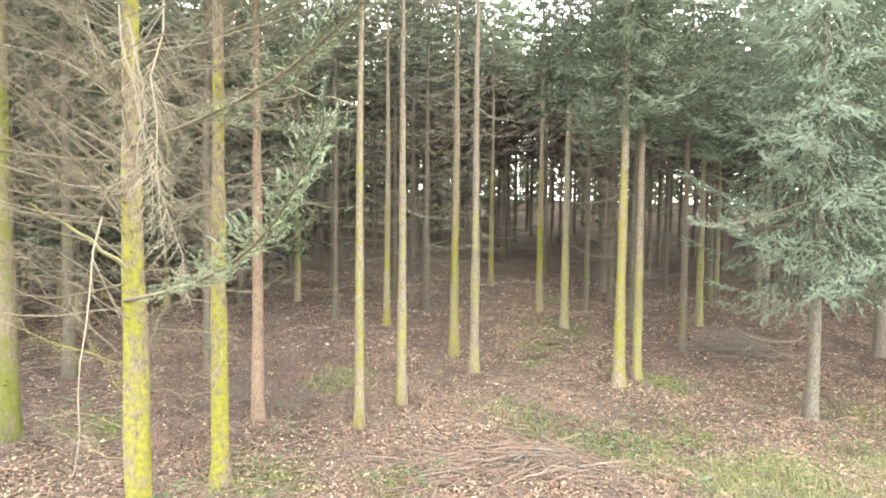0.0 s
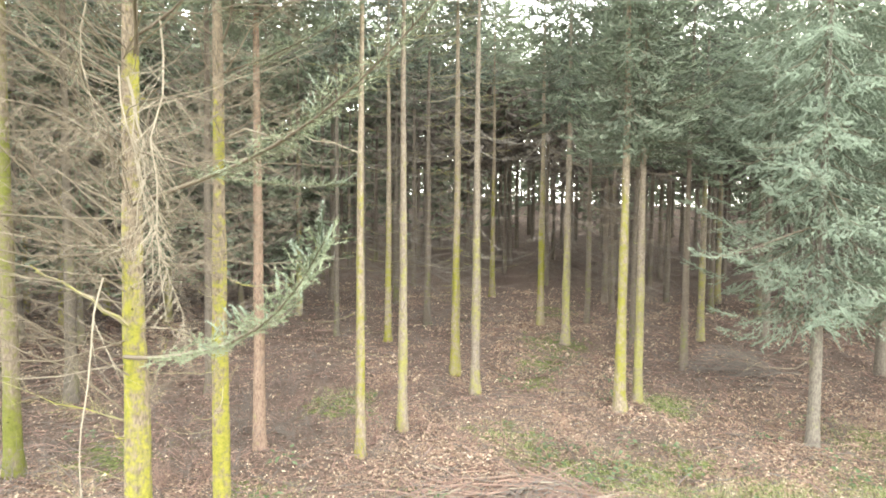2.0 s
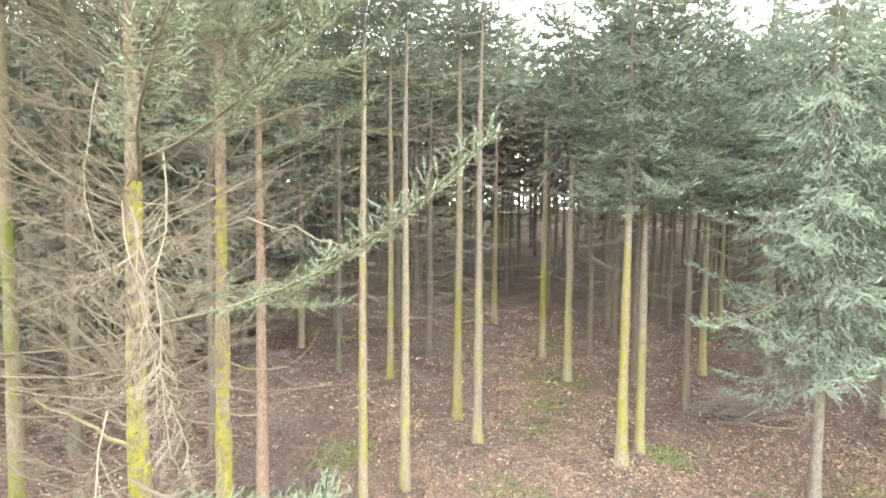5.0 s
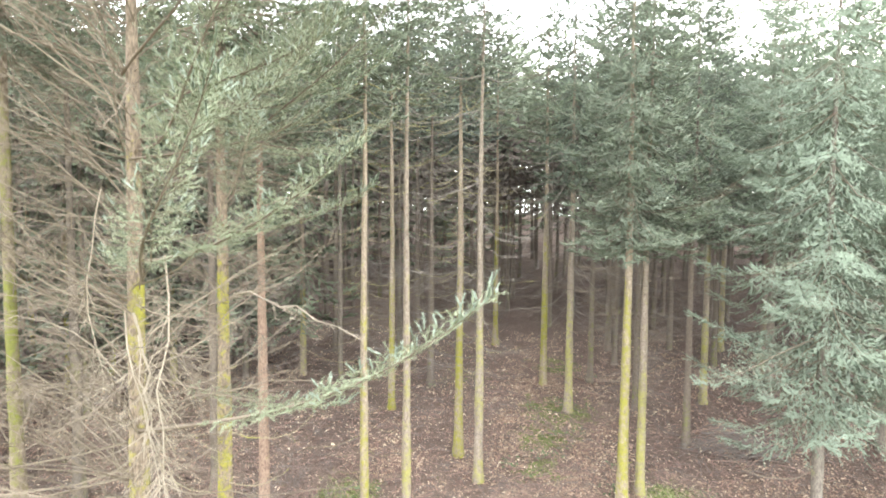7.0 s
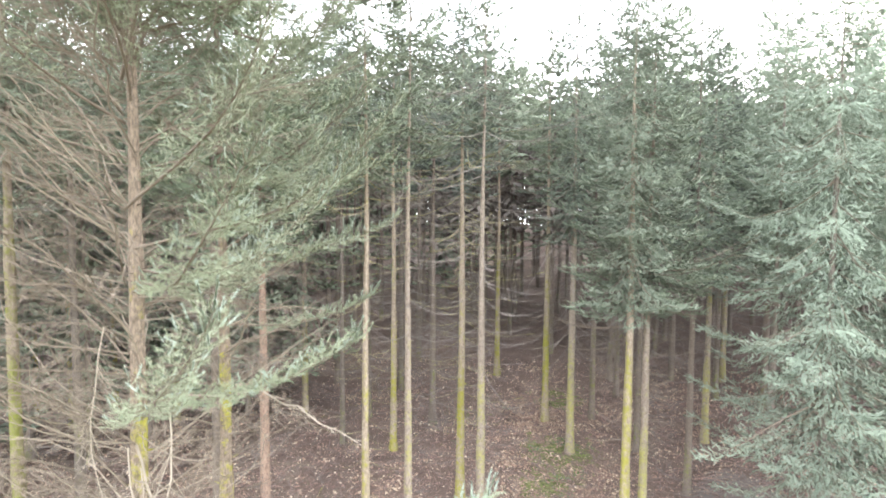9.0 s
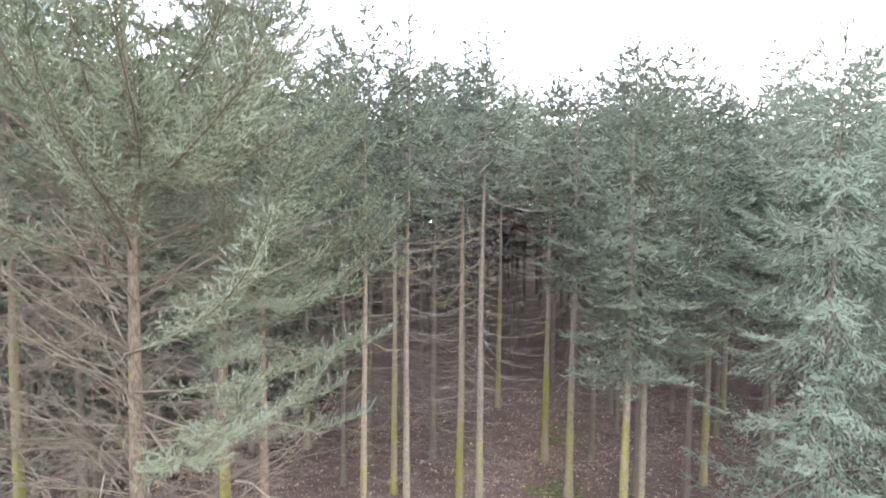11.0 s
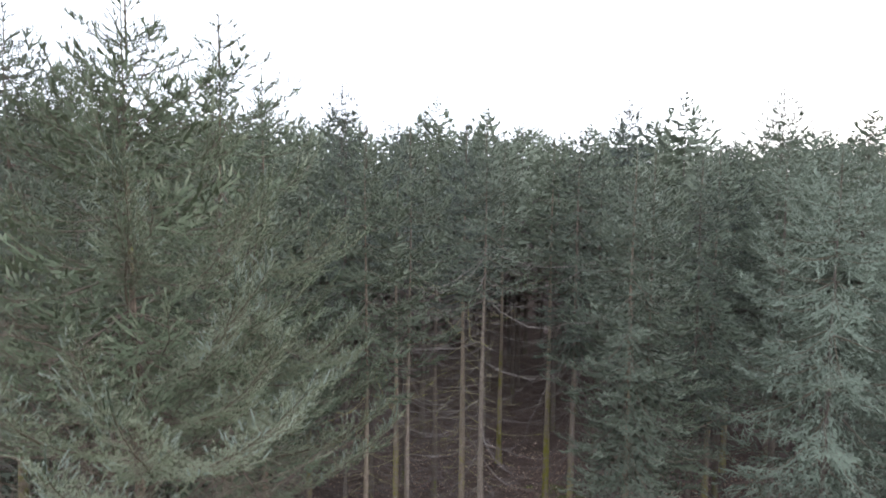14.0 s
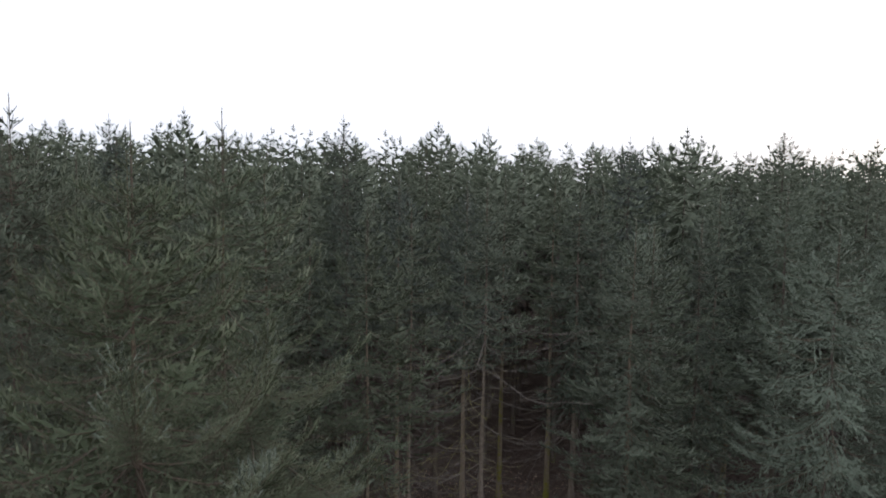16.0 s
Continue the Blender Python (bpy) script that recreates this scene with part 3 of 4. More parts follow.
def leaf_and_shade(x, y):
    """How much pale broad-leaf litter lies by the open side and up the ride; the rest is litter darkened to stand for
    shade under the trees.
    """
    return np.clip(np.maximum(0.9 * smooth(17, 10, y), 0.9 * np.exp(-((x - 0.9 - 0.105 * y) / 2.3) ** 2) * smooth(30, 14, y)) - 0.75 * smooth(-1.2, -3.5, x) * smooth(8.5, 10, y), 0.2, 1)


def build_ground():
    inner_x, inner_y = np.arange(-16, 18.01, 0.16), np.arange(1, 30.01, 0.16)
    out = np.array([2, 5, 9, 14, 22, 35, 60, 110, 220, 450, 900, 1800])
    gx = np.concatenate([-16 - out[::-1], inner_x, 18 + out])
    gy = np.concatenate([1 - out[::-1], inner_y, 30 + np.concatenate([np.arange(2, 62, 3), 62 + out])])
    X, Y = np.meshgrid(gx, gy)
    rr = np.random.default_rng(3)
    Z = lie(X, Y) + rr.normal(scale=0.012, size=X.shape) * (np.abs(X) < 18) * (Y < 31)
    nx, ny = len(gx), len(gy)
    i, j = np.meshgrid(np.arange(ny - 1), np.arange(nx - 1), indexing="ij")
    a = i * nx + j
    f = np.concatenate([np.stack([a, a + 1, a + nx + 1], -1).reshape(-1, 3), np.stack([a, a + nx + 1, a + nx], -1).reshape(-1, 3)])
    g = Geo()
    g.add(np.stack([X, Y, Z], -1).reshape(-1, 3), f)
    me = g.mesh("ground", [FLOOR], True)
    at = me.attributes.new("moss", "FLOAT", "POINT")
    at.data.foreach_set("value", mossiness(X, Y).astype(np.float32).ravel())
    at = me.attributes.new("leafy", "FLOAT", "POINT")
    at.data.foreach_set("value", leaf_and_shade(X, Y).astype(np.float32).ravel())
    tagged(new("ground", me), "forest floor of leaf litter with moss patches", "ground", kind="structure")


build_ground()

# ---- branch libraries ----
LIVE = {
    "near": [(live_branch(L, "near", sag, rise, sp, sd), L) for L, sag, rise, sp, sd in ((0.6, -0.05, 0.08, 0.5, 1), (1.1, -0.12, 0.16, 0.45, 2), (1.1, -0.3, 0.35, 0.42, 3), (1.7, -0.28, 0.32, 0.38, 4), (2.3, -0.3, 0.36, 0.33, 6))],
    "edge": [(live_branch(L, "edge", sag, rise, sp, sd), L) for L, sag, rise, sp, sd in ((0.6, -0.1, 0.25, 0.5, 7), (1.1, -0.2, 0.3, 0.45, 8), (1.7, -0.28, 0.32, 0.38, 9), (2.3, -0.3, 0.36, 0.33, 10))],
    "mid": [(live_branch(L, "mid", sag, rise, sp, sd), L) for L, sag, rise, sp, sd in ((0.5, -0.1, 0.25, 0.5, 11), (1.0, -0.22, 0.3, 0.45, 12), (1.0, -0.34, 0.2, 0.45, 13), (1.6, -0.36, 0.25, 0.4, 14), (2.1, -0.4, 0.25, 0.36, 15))],
    "deep": [(live_branch(L, "deep", sag, rise, sp, sd), L) for L, sag, rise, sp, sd in ((0.5, -0.1, 0.25, 0.5, 16), (1.0, -0.22, 0.3, 0.45, 17), (1.6, -0.36, 0.25, 0.4, 18), (2.1, -0.4, 0.25, 0.36, 19))],
    "far": [(live_branch(L, "far", sag, rise, sp, sd), L) for L, sag, rise, sp, sd in ((0.5, -0.1, 0.25, 0.5, 21), (1.0, -0.3, 0.2, 0.45, 22), (1.5, -0.4, 0.2, 0.4, 23))],
    "remote": [(live_branch(L, "remote", sag, rise, sp, sd), L) for L, sag, rise, sp, sd in ((0.6, -0.1, 0.25, 0.5, 31), (1.4, -0.35, 0.2, 0.45, 32))],
    "backing": [(live_branch(L, "backing", sag, rise, sp, sd), L) for L, sag, rise, sp, sd in ((0.6, -0.1, 0.25, 0.5, 33), (1.4, -0.35, 0.2, 0.45, 34))],
}


INNER_SPRAY = LIVE["deep"]      # older, coarser sprays close to the trunk
WEEP = LIVE["mid"][:2] + [(live_branch(L, "mid", sag, rise, sp, sd, bare=0.02, weep=0.4), L) for L, sag, rise, sp, sd in ((1.2, -0.25, 0.25, 0.40, 44), (1.8, -0.32, 0.28, 0.34, 45), (2.4, -0.32, 0.3, 0.3, 46))]


def lib_mesh(name, arr, mats):
    g = Geo()
    g.place(arr, Matrix.Identity(4))
    return g.mesh(name, mats)


DEAD_RICH = [dead_branch(L, sd, tw, True, sag, rise) for L, sd, tw, sag, rise in ((1.5, 51, 18, 0.10, -0.12), (2.0, 52, 22, 0.06, 0.02), (2.4, 53, 26, 0.08, -0.05), (1.2, 54, 16, 0.0, 0.1), (1.8, 55, 20, 0.12, -0.35))]
DEAD_THIN = [dead_branch(L, sd, tw + 2, False, sag, rise, 1.35) for L, sd, tw, sag, rise in ((1.0, 61, 4, -0.15, 0.2), (1.5, 62, 5, -0.26, 0.34), (2.0, 63, 7, -0.28, 0.38), (1.3, 64, 5, -0.28, 0.3), (0.6, 65, 2, -0.1, 0.1))]
RICH_MESH = {k: [lib_mesh("dead_branch", a, [mt]) for a in DEAD_RICH] for k, mt in (("dry", DEAD), ("mossy", DEAD_MOSSY), ("grey", DEAD_GREY))}
THIN_MESH = {k: [lib_mesh("dead_branch", a, [mt]) for a in DEAD_THIN] for k, mt in (("dry", DEAD), ("mossy", DEAD_MOSSY), ("grey", DEAD_GREY))}


def arc_branch(length, seed, thick=1.0):
    """A long thin bare branch along +x that droops from the trunk and lifts its tip, with short upturned twigs."""
    r = np.random.default_rng(seed)
    g = Geo()
    s = np.linspace(0, 1, 7)
    axis = np.stack([length * s, 0.04 * length * np.sin(s * 4 + seed), length * (-0.46 * s + 0.46 * s ** 2)], 1)
    axis[1:] += r.normal(scale=0.008 * length, size=(6, 3))
    g.add(*tube(axis, thick * (0.0056 + 0.0017 * length) * (1 - 0.6 * s), 3))
    for k in range(6):
        u = r.uniform(0.25, 0.98)
        base = np.array([np.interp(u, s, axis[:, c]) for c in range(3)])
        lat = length * r.uniform(0.12, 0.36) * (1.15 - u)
        d = unit(np.array([r.uniform(0.6, 1.2), r.choice([-1, 1]) * r.uniform(0.4, 1.0), r.uniform(-0.5, 0.1)]))
        q = np.array([0, 0.5, 1.0])
        g.add(*tube(base + d * (lat * q)[:, None] + np.outer(q ** 2, [0, 0, 0.25 * lat]), np.array([0.0032, 0.0025, 0.0012]) * thick, 3))
    return g.arrays()


ARCS = [arc_branch(ln, 900 + k) for k, ln in enumerate((1.0, 1.4, 1.8, 2.2, 1.6))]
ARC_MESH = {k: [lib_mesh("dead_branch", a, [mt]) for a in ARCS] for k, mt in (("dry", DEAD_ARC), ("dim", DEAD))}
STOUT_ARCS = [arc_branch(ln, 910 + k, 0.95) for k, ln in enumerate((1.0, 1.4, 1.8, 2.2, 1.6))]
ARC_MESH["stout"] = [lib_mesh("dead_branch", a, [DEAD_ARC]) for a in STOUT_ARCS]
ARC_MESH["sweep"] = [lib_mesh("dead_branch", arc_branch(ln, 920 + k, 0.95), [DEAD_SWEEP]) for k, ln in enumerate((1.6, 2.0, 2.4, 2.7, 1.8))]
ARC_MESH["stout_mossy"] = [lib_mesh("dead_branch", a, [DEAD_MOSSY]) for a in STOUT_ARCS]
ARC_MESH["stout_dim"] = [lib_mesh("dead_branch", a, [DEAD]) for a in STOUT_ARCS]


def whorl(seed, n, arrs):
    r = np.random.default_rng(seed)
    g = Geo()
    for k in range(n):
        g.place(arrs[r.integers(len(arrs))], Matrix.Translation((0, 0, r.normal(scale=0.12))) @ Matrix.Rotation(k * 6.283 / n + r.normal(scale=0.35), 4, "Z") @ Matrix.Rotation(r.uniform(-0.1, 0.35), 4, "Y") @ Matrix.Scale(r.uniform(0.8, 1.3), 4))
    return g.arrays()


def slight_branch(length, seed):
    """A thin bare branch for trees deep in the wood."""
    r = np.random.default_rng(seed)
    g = Geo()
    q = np.array([0, 0.5, 1.0])
    line = np.stack([length * q, r.normal(scale=0.06, size=3) * length * q, length * np.array([0, -0.16, -0.06 + 0.12 * r.random()])], 1)
    g.add(*tube(line, [0.0085, 0.0065, 0.0035], 3))
    for k in range(3):
        b = line[1] if k else (line[0] + line[1]) / 2
        d = np.array([r.uniform(0.3, 0.8), r.choice([-1, 1]) * r.uniform(0.3, 0.7), r.uniform(-0.5, 0.1)]) * length * 0.55
        g.add(*tube([b, b + d], [0.0045, 0.002], 3))
    return g.arrays()


DEAD_SLIGHT = [slight_branch(L, sd) for L, sd in ((1.2, 81), (1.5, 82), (1.0, 83), (1.8, 84))]
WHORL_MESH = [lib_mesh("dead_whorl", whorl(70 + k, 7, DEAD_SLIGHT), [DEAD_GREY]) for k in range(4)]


def aim(origin, target, roll=0.0):
    """Pose whose +x axis runs from origin towards target, with z kept up."""
    x = (Vector(target) - Vector(origin)).normalized()
    y = Vector((0, 0, 1)).cross(x).normalized()
    z = x.cross(y)
    m = Matrix((x, y, z)).transposed().to_4x4()
    return Matrix.Translation(origin) @ m @ Matrix.Rotation(roll, 4, "X")


def edge_tree(x, y, height, radius, bark, crown_base, reach, seed, label, dead=(), limbs=(), lop=(0, 0), needle=NEEDLE, library="near", density=1.0, droop=0.35, lean=(0, 0), taper=2.35):
    """A tree at the edge of the wood, built in full: trunk, crown, single long limbs and dry branches."""
    base = Vector((x, y, float(lie(x, y)) - 0.02))
    t = thing("spruce_tree", Matrix.Translation(base), label, "tree", "spruces at the wood's edge")
    part("trunk", stem(height - 0.2, radius, seed, 16, lean).mesh("trunk", [bark], True), t)
    lib, kind = (WEEP, "mid") if library == "weep" else (LIVE[library], library)
    part("crown", crown(height, crown_base, reach, kind, seed, lib, droop, density, lop, lean, 0.0, taper).mesh("crown", [LIMB, needle, YOUNG_LIT[needle.name]]), t)
    r = np.random.default_rng(seed + 500)
    for k, (z0, tip, ln, *wide) in enumerate(limbs):
        o = Vector((lean[0] * z0 / height, lean[1] * z0 / height, z0 - base.z))
        d = Vector(tip) - base
        full = wide and wide[0] > 0.14
        slim = wide[0] if wide else 0.12 if ln > 3.0 else 0.135
        arr = live_branch(ln, "limb" if library == "near" else "edge", -0.18 if full else -0.10, 0.2 if full else 0.07, slim, seed * 10 + k, 0.22, 0.12 if full else 0.0)
        g = Geo()
        g.place(arr, Matrix.Identity(4))
        wood = arr[0][np.unique(arr[1][arr[2] == 0])]
        tip_x, _, tip_z = wood[np.argmax(wood[:, 0] + wood[:, 2])]
        g.soften(lambda p: p * np.array([1, 0.0, 0]) - np.array([0.25, 0, 0.1]), 0.8, 0.3)
        part("limb", g.mesh("limb", [LIMB, YOUNG_LIT[needle.name], PALE_TIP]), t, aim(o, d, r.normal(scale=0.2)) @ Matrix.Rotation(math.atan2(tip_z, tip_x), 4, "Y") @ Matrix.Scale((d - o).length / math.hypot(tip_x, tip_z), 4))
    for kind, z0, z1, count, az0, az1, lo, hi, size in dead:
        for k in range(count):
            z = r.uniform(z0, z1)
            a = radians(r.uniform(az0, az1))
            src = RICH_MESH if kind in ("dry", "mossy") else THIN_MESH
            if kind == "arc":
                src, kind = {"arc": ARC_MESH["sweep"]}, "arc"
            mesh = src[kind.replace("thin_", "")][r.integers(5)]
            rr = radius * (1 - z / height) ** 0.85 * 0.8
            m = Matrix.Translation((lean[0] * z / height + rr * math.cos(a), lean[1] * z / height + rr * math.sin(a), z)) @ Matrix.Rotation(a, 4, "Z") @ Matrix.Rotation(-radians(r.uniform(lo, hi)), 4, "Y") @ Matrix.Rotation(r.normal(scale=1.3), 4, "X") @ Matrix.Scale(size * r.uniform(0.75, 1.2), 4)
            part("dead_branch", mesh, t, m)
    return t


# ---- the two trees at the edge, with long limbs to the open side ----
first = edge_tree(-3.02, 5.8, 14.15, 0.135, BARK_EDGE, 10.2, 2.0, 101, "tall spruce with yellow-green mossy trunk and many dry twigs", lop=(0.15, -1.2), density=1.5, taper=2.5, droop=0.15, needle=NEEDLE_LIGHT,
          dead=(("arc", 2.8, 10.2, 60, 100, 265, 12, 46, 0.95), ("arc", 4.0, 10.2, 24, -80, 95, 8, 40, 0.8), ("dry", 2.4, 10.4, 90, 95, 260, 6, 44, 0.95), ("dry", 3.2, 10.2, 54, -90, 95, 0, 38, 0.85), ("dry", 5.0, 10.4, 34, 190, 300, 10, 42, 0.9), ("mossy", 1.4, 3.6, 7, 100, 250, 10, 40, 0.55)),
          limbs=((2.3, (-0.53, 2.8, 3.56), 3.3, 0.07), (3.75, (0.33, 3.85, 5.4), 3.6, 0.085), (4.3, (-1.0, 6.0, 4.0), 2.2), (5.4, (-0.6, 4.0, 6.35), 3.0), (5.2, (-1.25, 3.1, 6.7), 3.2), (6.8, (-0.7, 4.9, 7.6), 2.6), (7.2, (-1.0, 3.7, 8.6), 3.0),
                 (8.4, (-1.62, 3.2, 9.95), 3.0), (8.2, (-2.0, 3.2, 9.6), 2.9), (8.6, (-2.45, 3.3, 10.0), 2.8), (9.2, (-1.28, 4.4, 10.55), 2.4), (9.9, (-2.3, 4.3, 11.3), 2.0), (8.0, (-3.6, 3.3, 9.3), 2.6),
                 (6.4, (-0.9, 5.6, 7.0), 2.3), (8.8, (-0.8, 5.2, 9.6), 2.4),
                 (6.5, (-1.01, 3.55, 7.66), 3.1, 0.15), (6.6, (-0.89, 4.72, 7.42), 2.6, 0.17), (9.0, (-1.15, 4.3, 10.13), 2.6, 0.2), (9.3, (-1.5, 4.4, 10.5), 2.3, 0.2), (9.1, (-2.29, 3.85, 10.19), 2.3, 0.2),
                 (10.2, (-2.28, 4.36, 11.38), 1.9, 0.22), (10.1, (-1.5, 5.02, 11.2), 2.0, 0.22), (8.9, (-0.81, 3.76, 9.88), 3.0, 0.18)))
second = edge_tree(-3.1, 8.2, 14.4, 0.125, BARK_EDGE, 8.2, 1.9, 102, "spruce with a bright moss-yellow trunk and a full crown", lop=(0.25, -0.3), density=1.0, taper=2.5, needle=NEEDLE_LIGHT,
          dead=(("arc", 3.0, 8.8, 28, -180, 180, -5, 25, 0.85), ("dry", 2.6, 8.8, 32, 90, 260, -5, 25, 1.0), ("dry", 2.6, 8.0, 26, -100, 90, -5, 25, 0.85), ("thin_mossy", 1.2, 3.5, 12, -180, 180, 0, 30, 0.8)),
          limbs=((5.6, (-0.9, 7.0, 6.2), 2.5), (6.6, (-0.6, 7.0, 8.5), 2.7), (7.4, (-0.7, 6.6, 8.8), 2.8), (8.4, (-1.0, 6.6, 9.8), 2.5), (9.6, (-1.7, 6.0, 11.2), 2.4), (6.0, (-1.8, 5.9, 6.9), 2.6),
                 (7.6, (-1.9, 5.6, 7.3), 3.0, 0.24), (8.0, (-1.2, 5.9, 7.9), 3.1, 0.24), (8.6, (-2.1, 5.4, 8.7), 3.1, 0.24), (8.9, (-1.3, 5.6, 9.2), 3.2, 0.24), (9.6, (-0.8, 6.2, 9.6), 3.2, 0.24), (9.9, (-1.7, 5.4, 10.2), 3.1, 0.24),
                 (7.0, (-0.69, 7.56, 7.13), 2.6, 0.2), (8.6, (-0.93, 7.48, 9.38), 2.5, 0.22), (10.4, (-1.1, 6.0, 10.9), 3.0, 0.22)))


def broken(tree, name, start, end, seed, twigs, mat, thick, label, sag=0.0):
    """A single broken or torn branch between two places."""
    o = tree.matrix_basis.translation
    ln = (Vector(end) - Vector(start)).length
    part(name, lib_mesh(name, dead_branch(ln, seed, twigs, True, sag, -sag, thick), [mat]), tree, aim(Vector(start) - o, Vector(end) - o), label)


broken(first, "hanging_branch", (-2.72, 5.5, 5.5), (-2.35, 5.2, 2.75), 71, 64, DEAD_PALE, 0.85, "torn dry branch hanging head down", 0.06)
broken(first, "hanging_branch", (-2.9, 5.55, 4.75), (-2.45, 5.3, 3.3), 72, 46, DEAD_PALE, 0.85, "torn dry branch hanging head down", 0.05)
broken(first, "hanging_branch", (-3.1, 5.5, 6.1), (-3.15, 5.2, 4.2), 73, 50, DEAD_PALE, 0.85, "torn dry branch hanging head down", 0.06)
broken(first, "hanging_branch", (-2.8, 5.5, 4.2), (-2.3, 5.35, 2.2), 79, 70, DEAD_PALE, 0.8, "torn dry branch hanging head down", 0.05)
broken(first, "hanging_branch", (-2.85, 5.5, 5.0), (-2.62, 5.2, 2.9), 80, 46, DEAD_PALE, 0.8, "torn dry branch hanging head down", 0.04)
broken(first, "bare_stick", (-2.97, 5.24, 3.1), (-3.2, 5.0, 0.9), 74, 9, DEAD_PALE, 1.0, "pale bare stick hanging beside the trunk", 0.03)
broken(first, "splinter", (-2.95, 5.64, 4.95), (-2.86, 5.63, 3.55), 75, 0, DEAD_PALE, 2.2, "pale strip of torn wood on the trunk", 0.01)
broken(first, "broken_stub", (-3.05, 5.7, 2.6), (-3.6, 5.2, 3.2), 76, 4, DEAD_MOSSY, 3.6, "mossy broken branch stub with a pale end", 0.03)
broken(second, "bare_stick", (-3.0, 8.1, 4.75), (-0.95, 7.0, 4.5), 77, 16, DEAD_PALE, 1.6, "long pale dry branch", 0.05)
broken(second, "bare_stick", (-3.0, 8.1, 5.6), (-1.4, 6.6, 6.1), 78, 18, DEAD_PALE, 1.3, "long pale dry branch", 0.05)
edge_tree(-6.33, 8.6, 14.2, 0.125, BARK_DEEP, 8.6, 2.3, 103, "spruce with a dark mossy trunk and dry lower branches", library="edge", lop=(0.2, -1.2), density=1.4, taper=2.4,
          dead=(("dry", 2.4, 8.0, 46, -180, 180, 0, 30, 0.9),))
edge_tree(7.18, 11.33, 13.1, 0.115, BARK_GREY, 2.9, 2.3, 104, "spruce with a grey trunk and pale drooping sprays far down", needle=NEEDLE_BLUE, library="weep", density=0.9, droop=0.3,
          limbs=((3.6, (4.1, 9.9, 3.1), 2.8), (4.6, (5.6, 9.3, 4.5), 2.4), (5.4, (5.0, 10.0, 4.9), 2.4), (8.0, (6.0, 9.4, 8.3), 2.2), (9.6, (5.7, 11.5, 10.3), 1.8), (4.2, (8.2, 9.0, 3.8), 2.4)),
          dead=(("thin_dry", 1.6, 3.4, 8, -180, 180, -20, 10, 0.9),))
edge_tree(10.2, 12.6, 13.1, 0.15, BARK_GREY, 3.4, 2.8, 105, "spruce with pale blue-green foliage down its whole trunk", needle=NEEDLE_BLUE, library="weep", density=0.8, droop=0.5)


# ---- trees just inside the wood ----
def mid_tree(x, y, radius, height, crown_base, reach, bark, dead, seed, label, needle=NEEDLE, dead_top=None, dead_from=1.3, lean=(0, 0), droop=0.4, density=1.0, dead_n=30, dead_size=1.0, pitch=(-8, 22), arcs=""):
    base = Vector((x, y, float(lie(x, y)) - 0.02))
    t = thing("spruce_tree", Matrix.Translation(base), label, "tree", "slender plantation spruces")
    part("trunk", stem(height - 0.2, radius, seed, 12, lean).mesh("trunk", [bark], True), t)
    part("crown", crown(height, crown_base, reach * 0.88, "deep" if y > 16.5 else "mid", seed, LIVE["deep" if y > 16.5 else "mid"], droop, density, (0, 0), lean).mesh("crown", [LIMB, needle, YOUNG_LIT[needle.name]]), t)
    r = np.random.default_rng(seed + 900)
    top = dead_top or crown_base + 0.8
    z = dead_from
    if arcs:
        z = dead_from + 0.6
        while z < top:
            up = (z - dead_from) / (top - dead_from)
            n, a0 = int(r.integers(3, 6)), r.uniform(0, 6.28)
            for k in range(n):
                a = a0 + k * 6.283 / n + r.normal(scale=0.25)
                rr = radius * (1 - z / height) ** 0.85 * 0.8
                m = Matrix.Translation((rr * math.cos(a), rr * math.sin(a), z + r.normal(scale=0.07))) @ Matrix.Rotation(a, 4, "Z") @ Matrix.Rotation(-radians(r.uniform(*pitch)), 4, "Y") @ Matrix.Rotation(r.normal(scale=0.3), 4, "X") @ Matrix.Scale(dead_size * (0.45 + 0.65 * up) * r.uniform(0.55, 1.2), 4)
                part("dead_branch", ARC_MESH[arcs][r.integers(5)], t, m)
            z += r.uniform(0.24, 0.45)
    for k in range(0 if arcs else dead_n):
        z = dead_from + (top - dead_from) * (k + r.random()) / dead_n
        a = r.uniform(0, 6.28)
        grow = 0.55 + 0.6 * (z - dead_from) / (top - dead_from)
        rr = radius * (1 - z / height) ** 0.85 * 0.8
        m = Matrix.Translation((lean[0] * z / height + rr * math.cos(a), lean[1] * z / height + rr * math.sin(a), z)) @ Matrix.Rotation(a, 4, "Z") @ Matrix.Rotation(-radians(r.uniform(*pitch)), 4, "Y") @ Matrix.Rotation(r.normal(scale=0.6), 4, "X") @ Matrix.Scale(dead_size * grow * r.uniform(0.6, 1.25), 4)
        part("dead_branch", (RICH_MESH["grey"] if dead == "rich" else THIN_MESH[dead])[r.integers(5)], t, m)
    return t


SLIM = "slender spruce with a mossy yellow-green trunk and thin bare side branches"
mid_tree(-3.25, 10.4, 0.11, 13.8, 7.8, 2.0, BARK_RED, "rich", 201, "spruce with a reddish-brown bare trunk among dry twigs", dead_n=44, dead_size=0.8)
mid_tree(-1.44, 10.3, 0.088, 13.1, 8.6, 1.7, BARK_MOSSY, "mossy", 202, SLIM, arcs="stout_mossy", dead_size=0.8, pitch=(-8, 14))
mid_tree(-0.77, 11.25, 0.095, 13.1, 9.2, 1.7, BARK_PALE, "dry", 203, SLIM, arcs="dry", dead_size=0.9, pitch=(-10, 14))
mid_tree(0.31, 14.75, 0.115, 13.4, 9.2, 1.8, BARK_MOSSY, "mossy", 204, SLIM, needle=NEEDLE_DARK, arcs="stout_mossy", dead_size=1.1, pitch=(-14, 10))
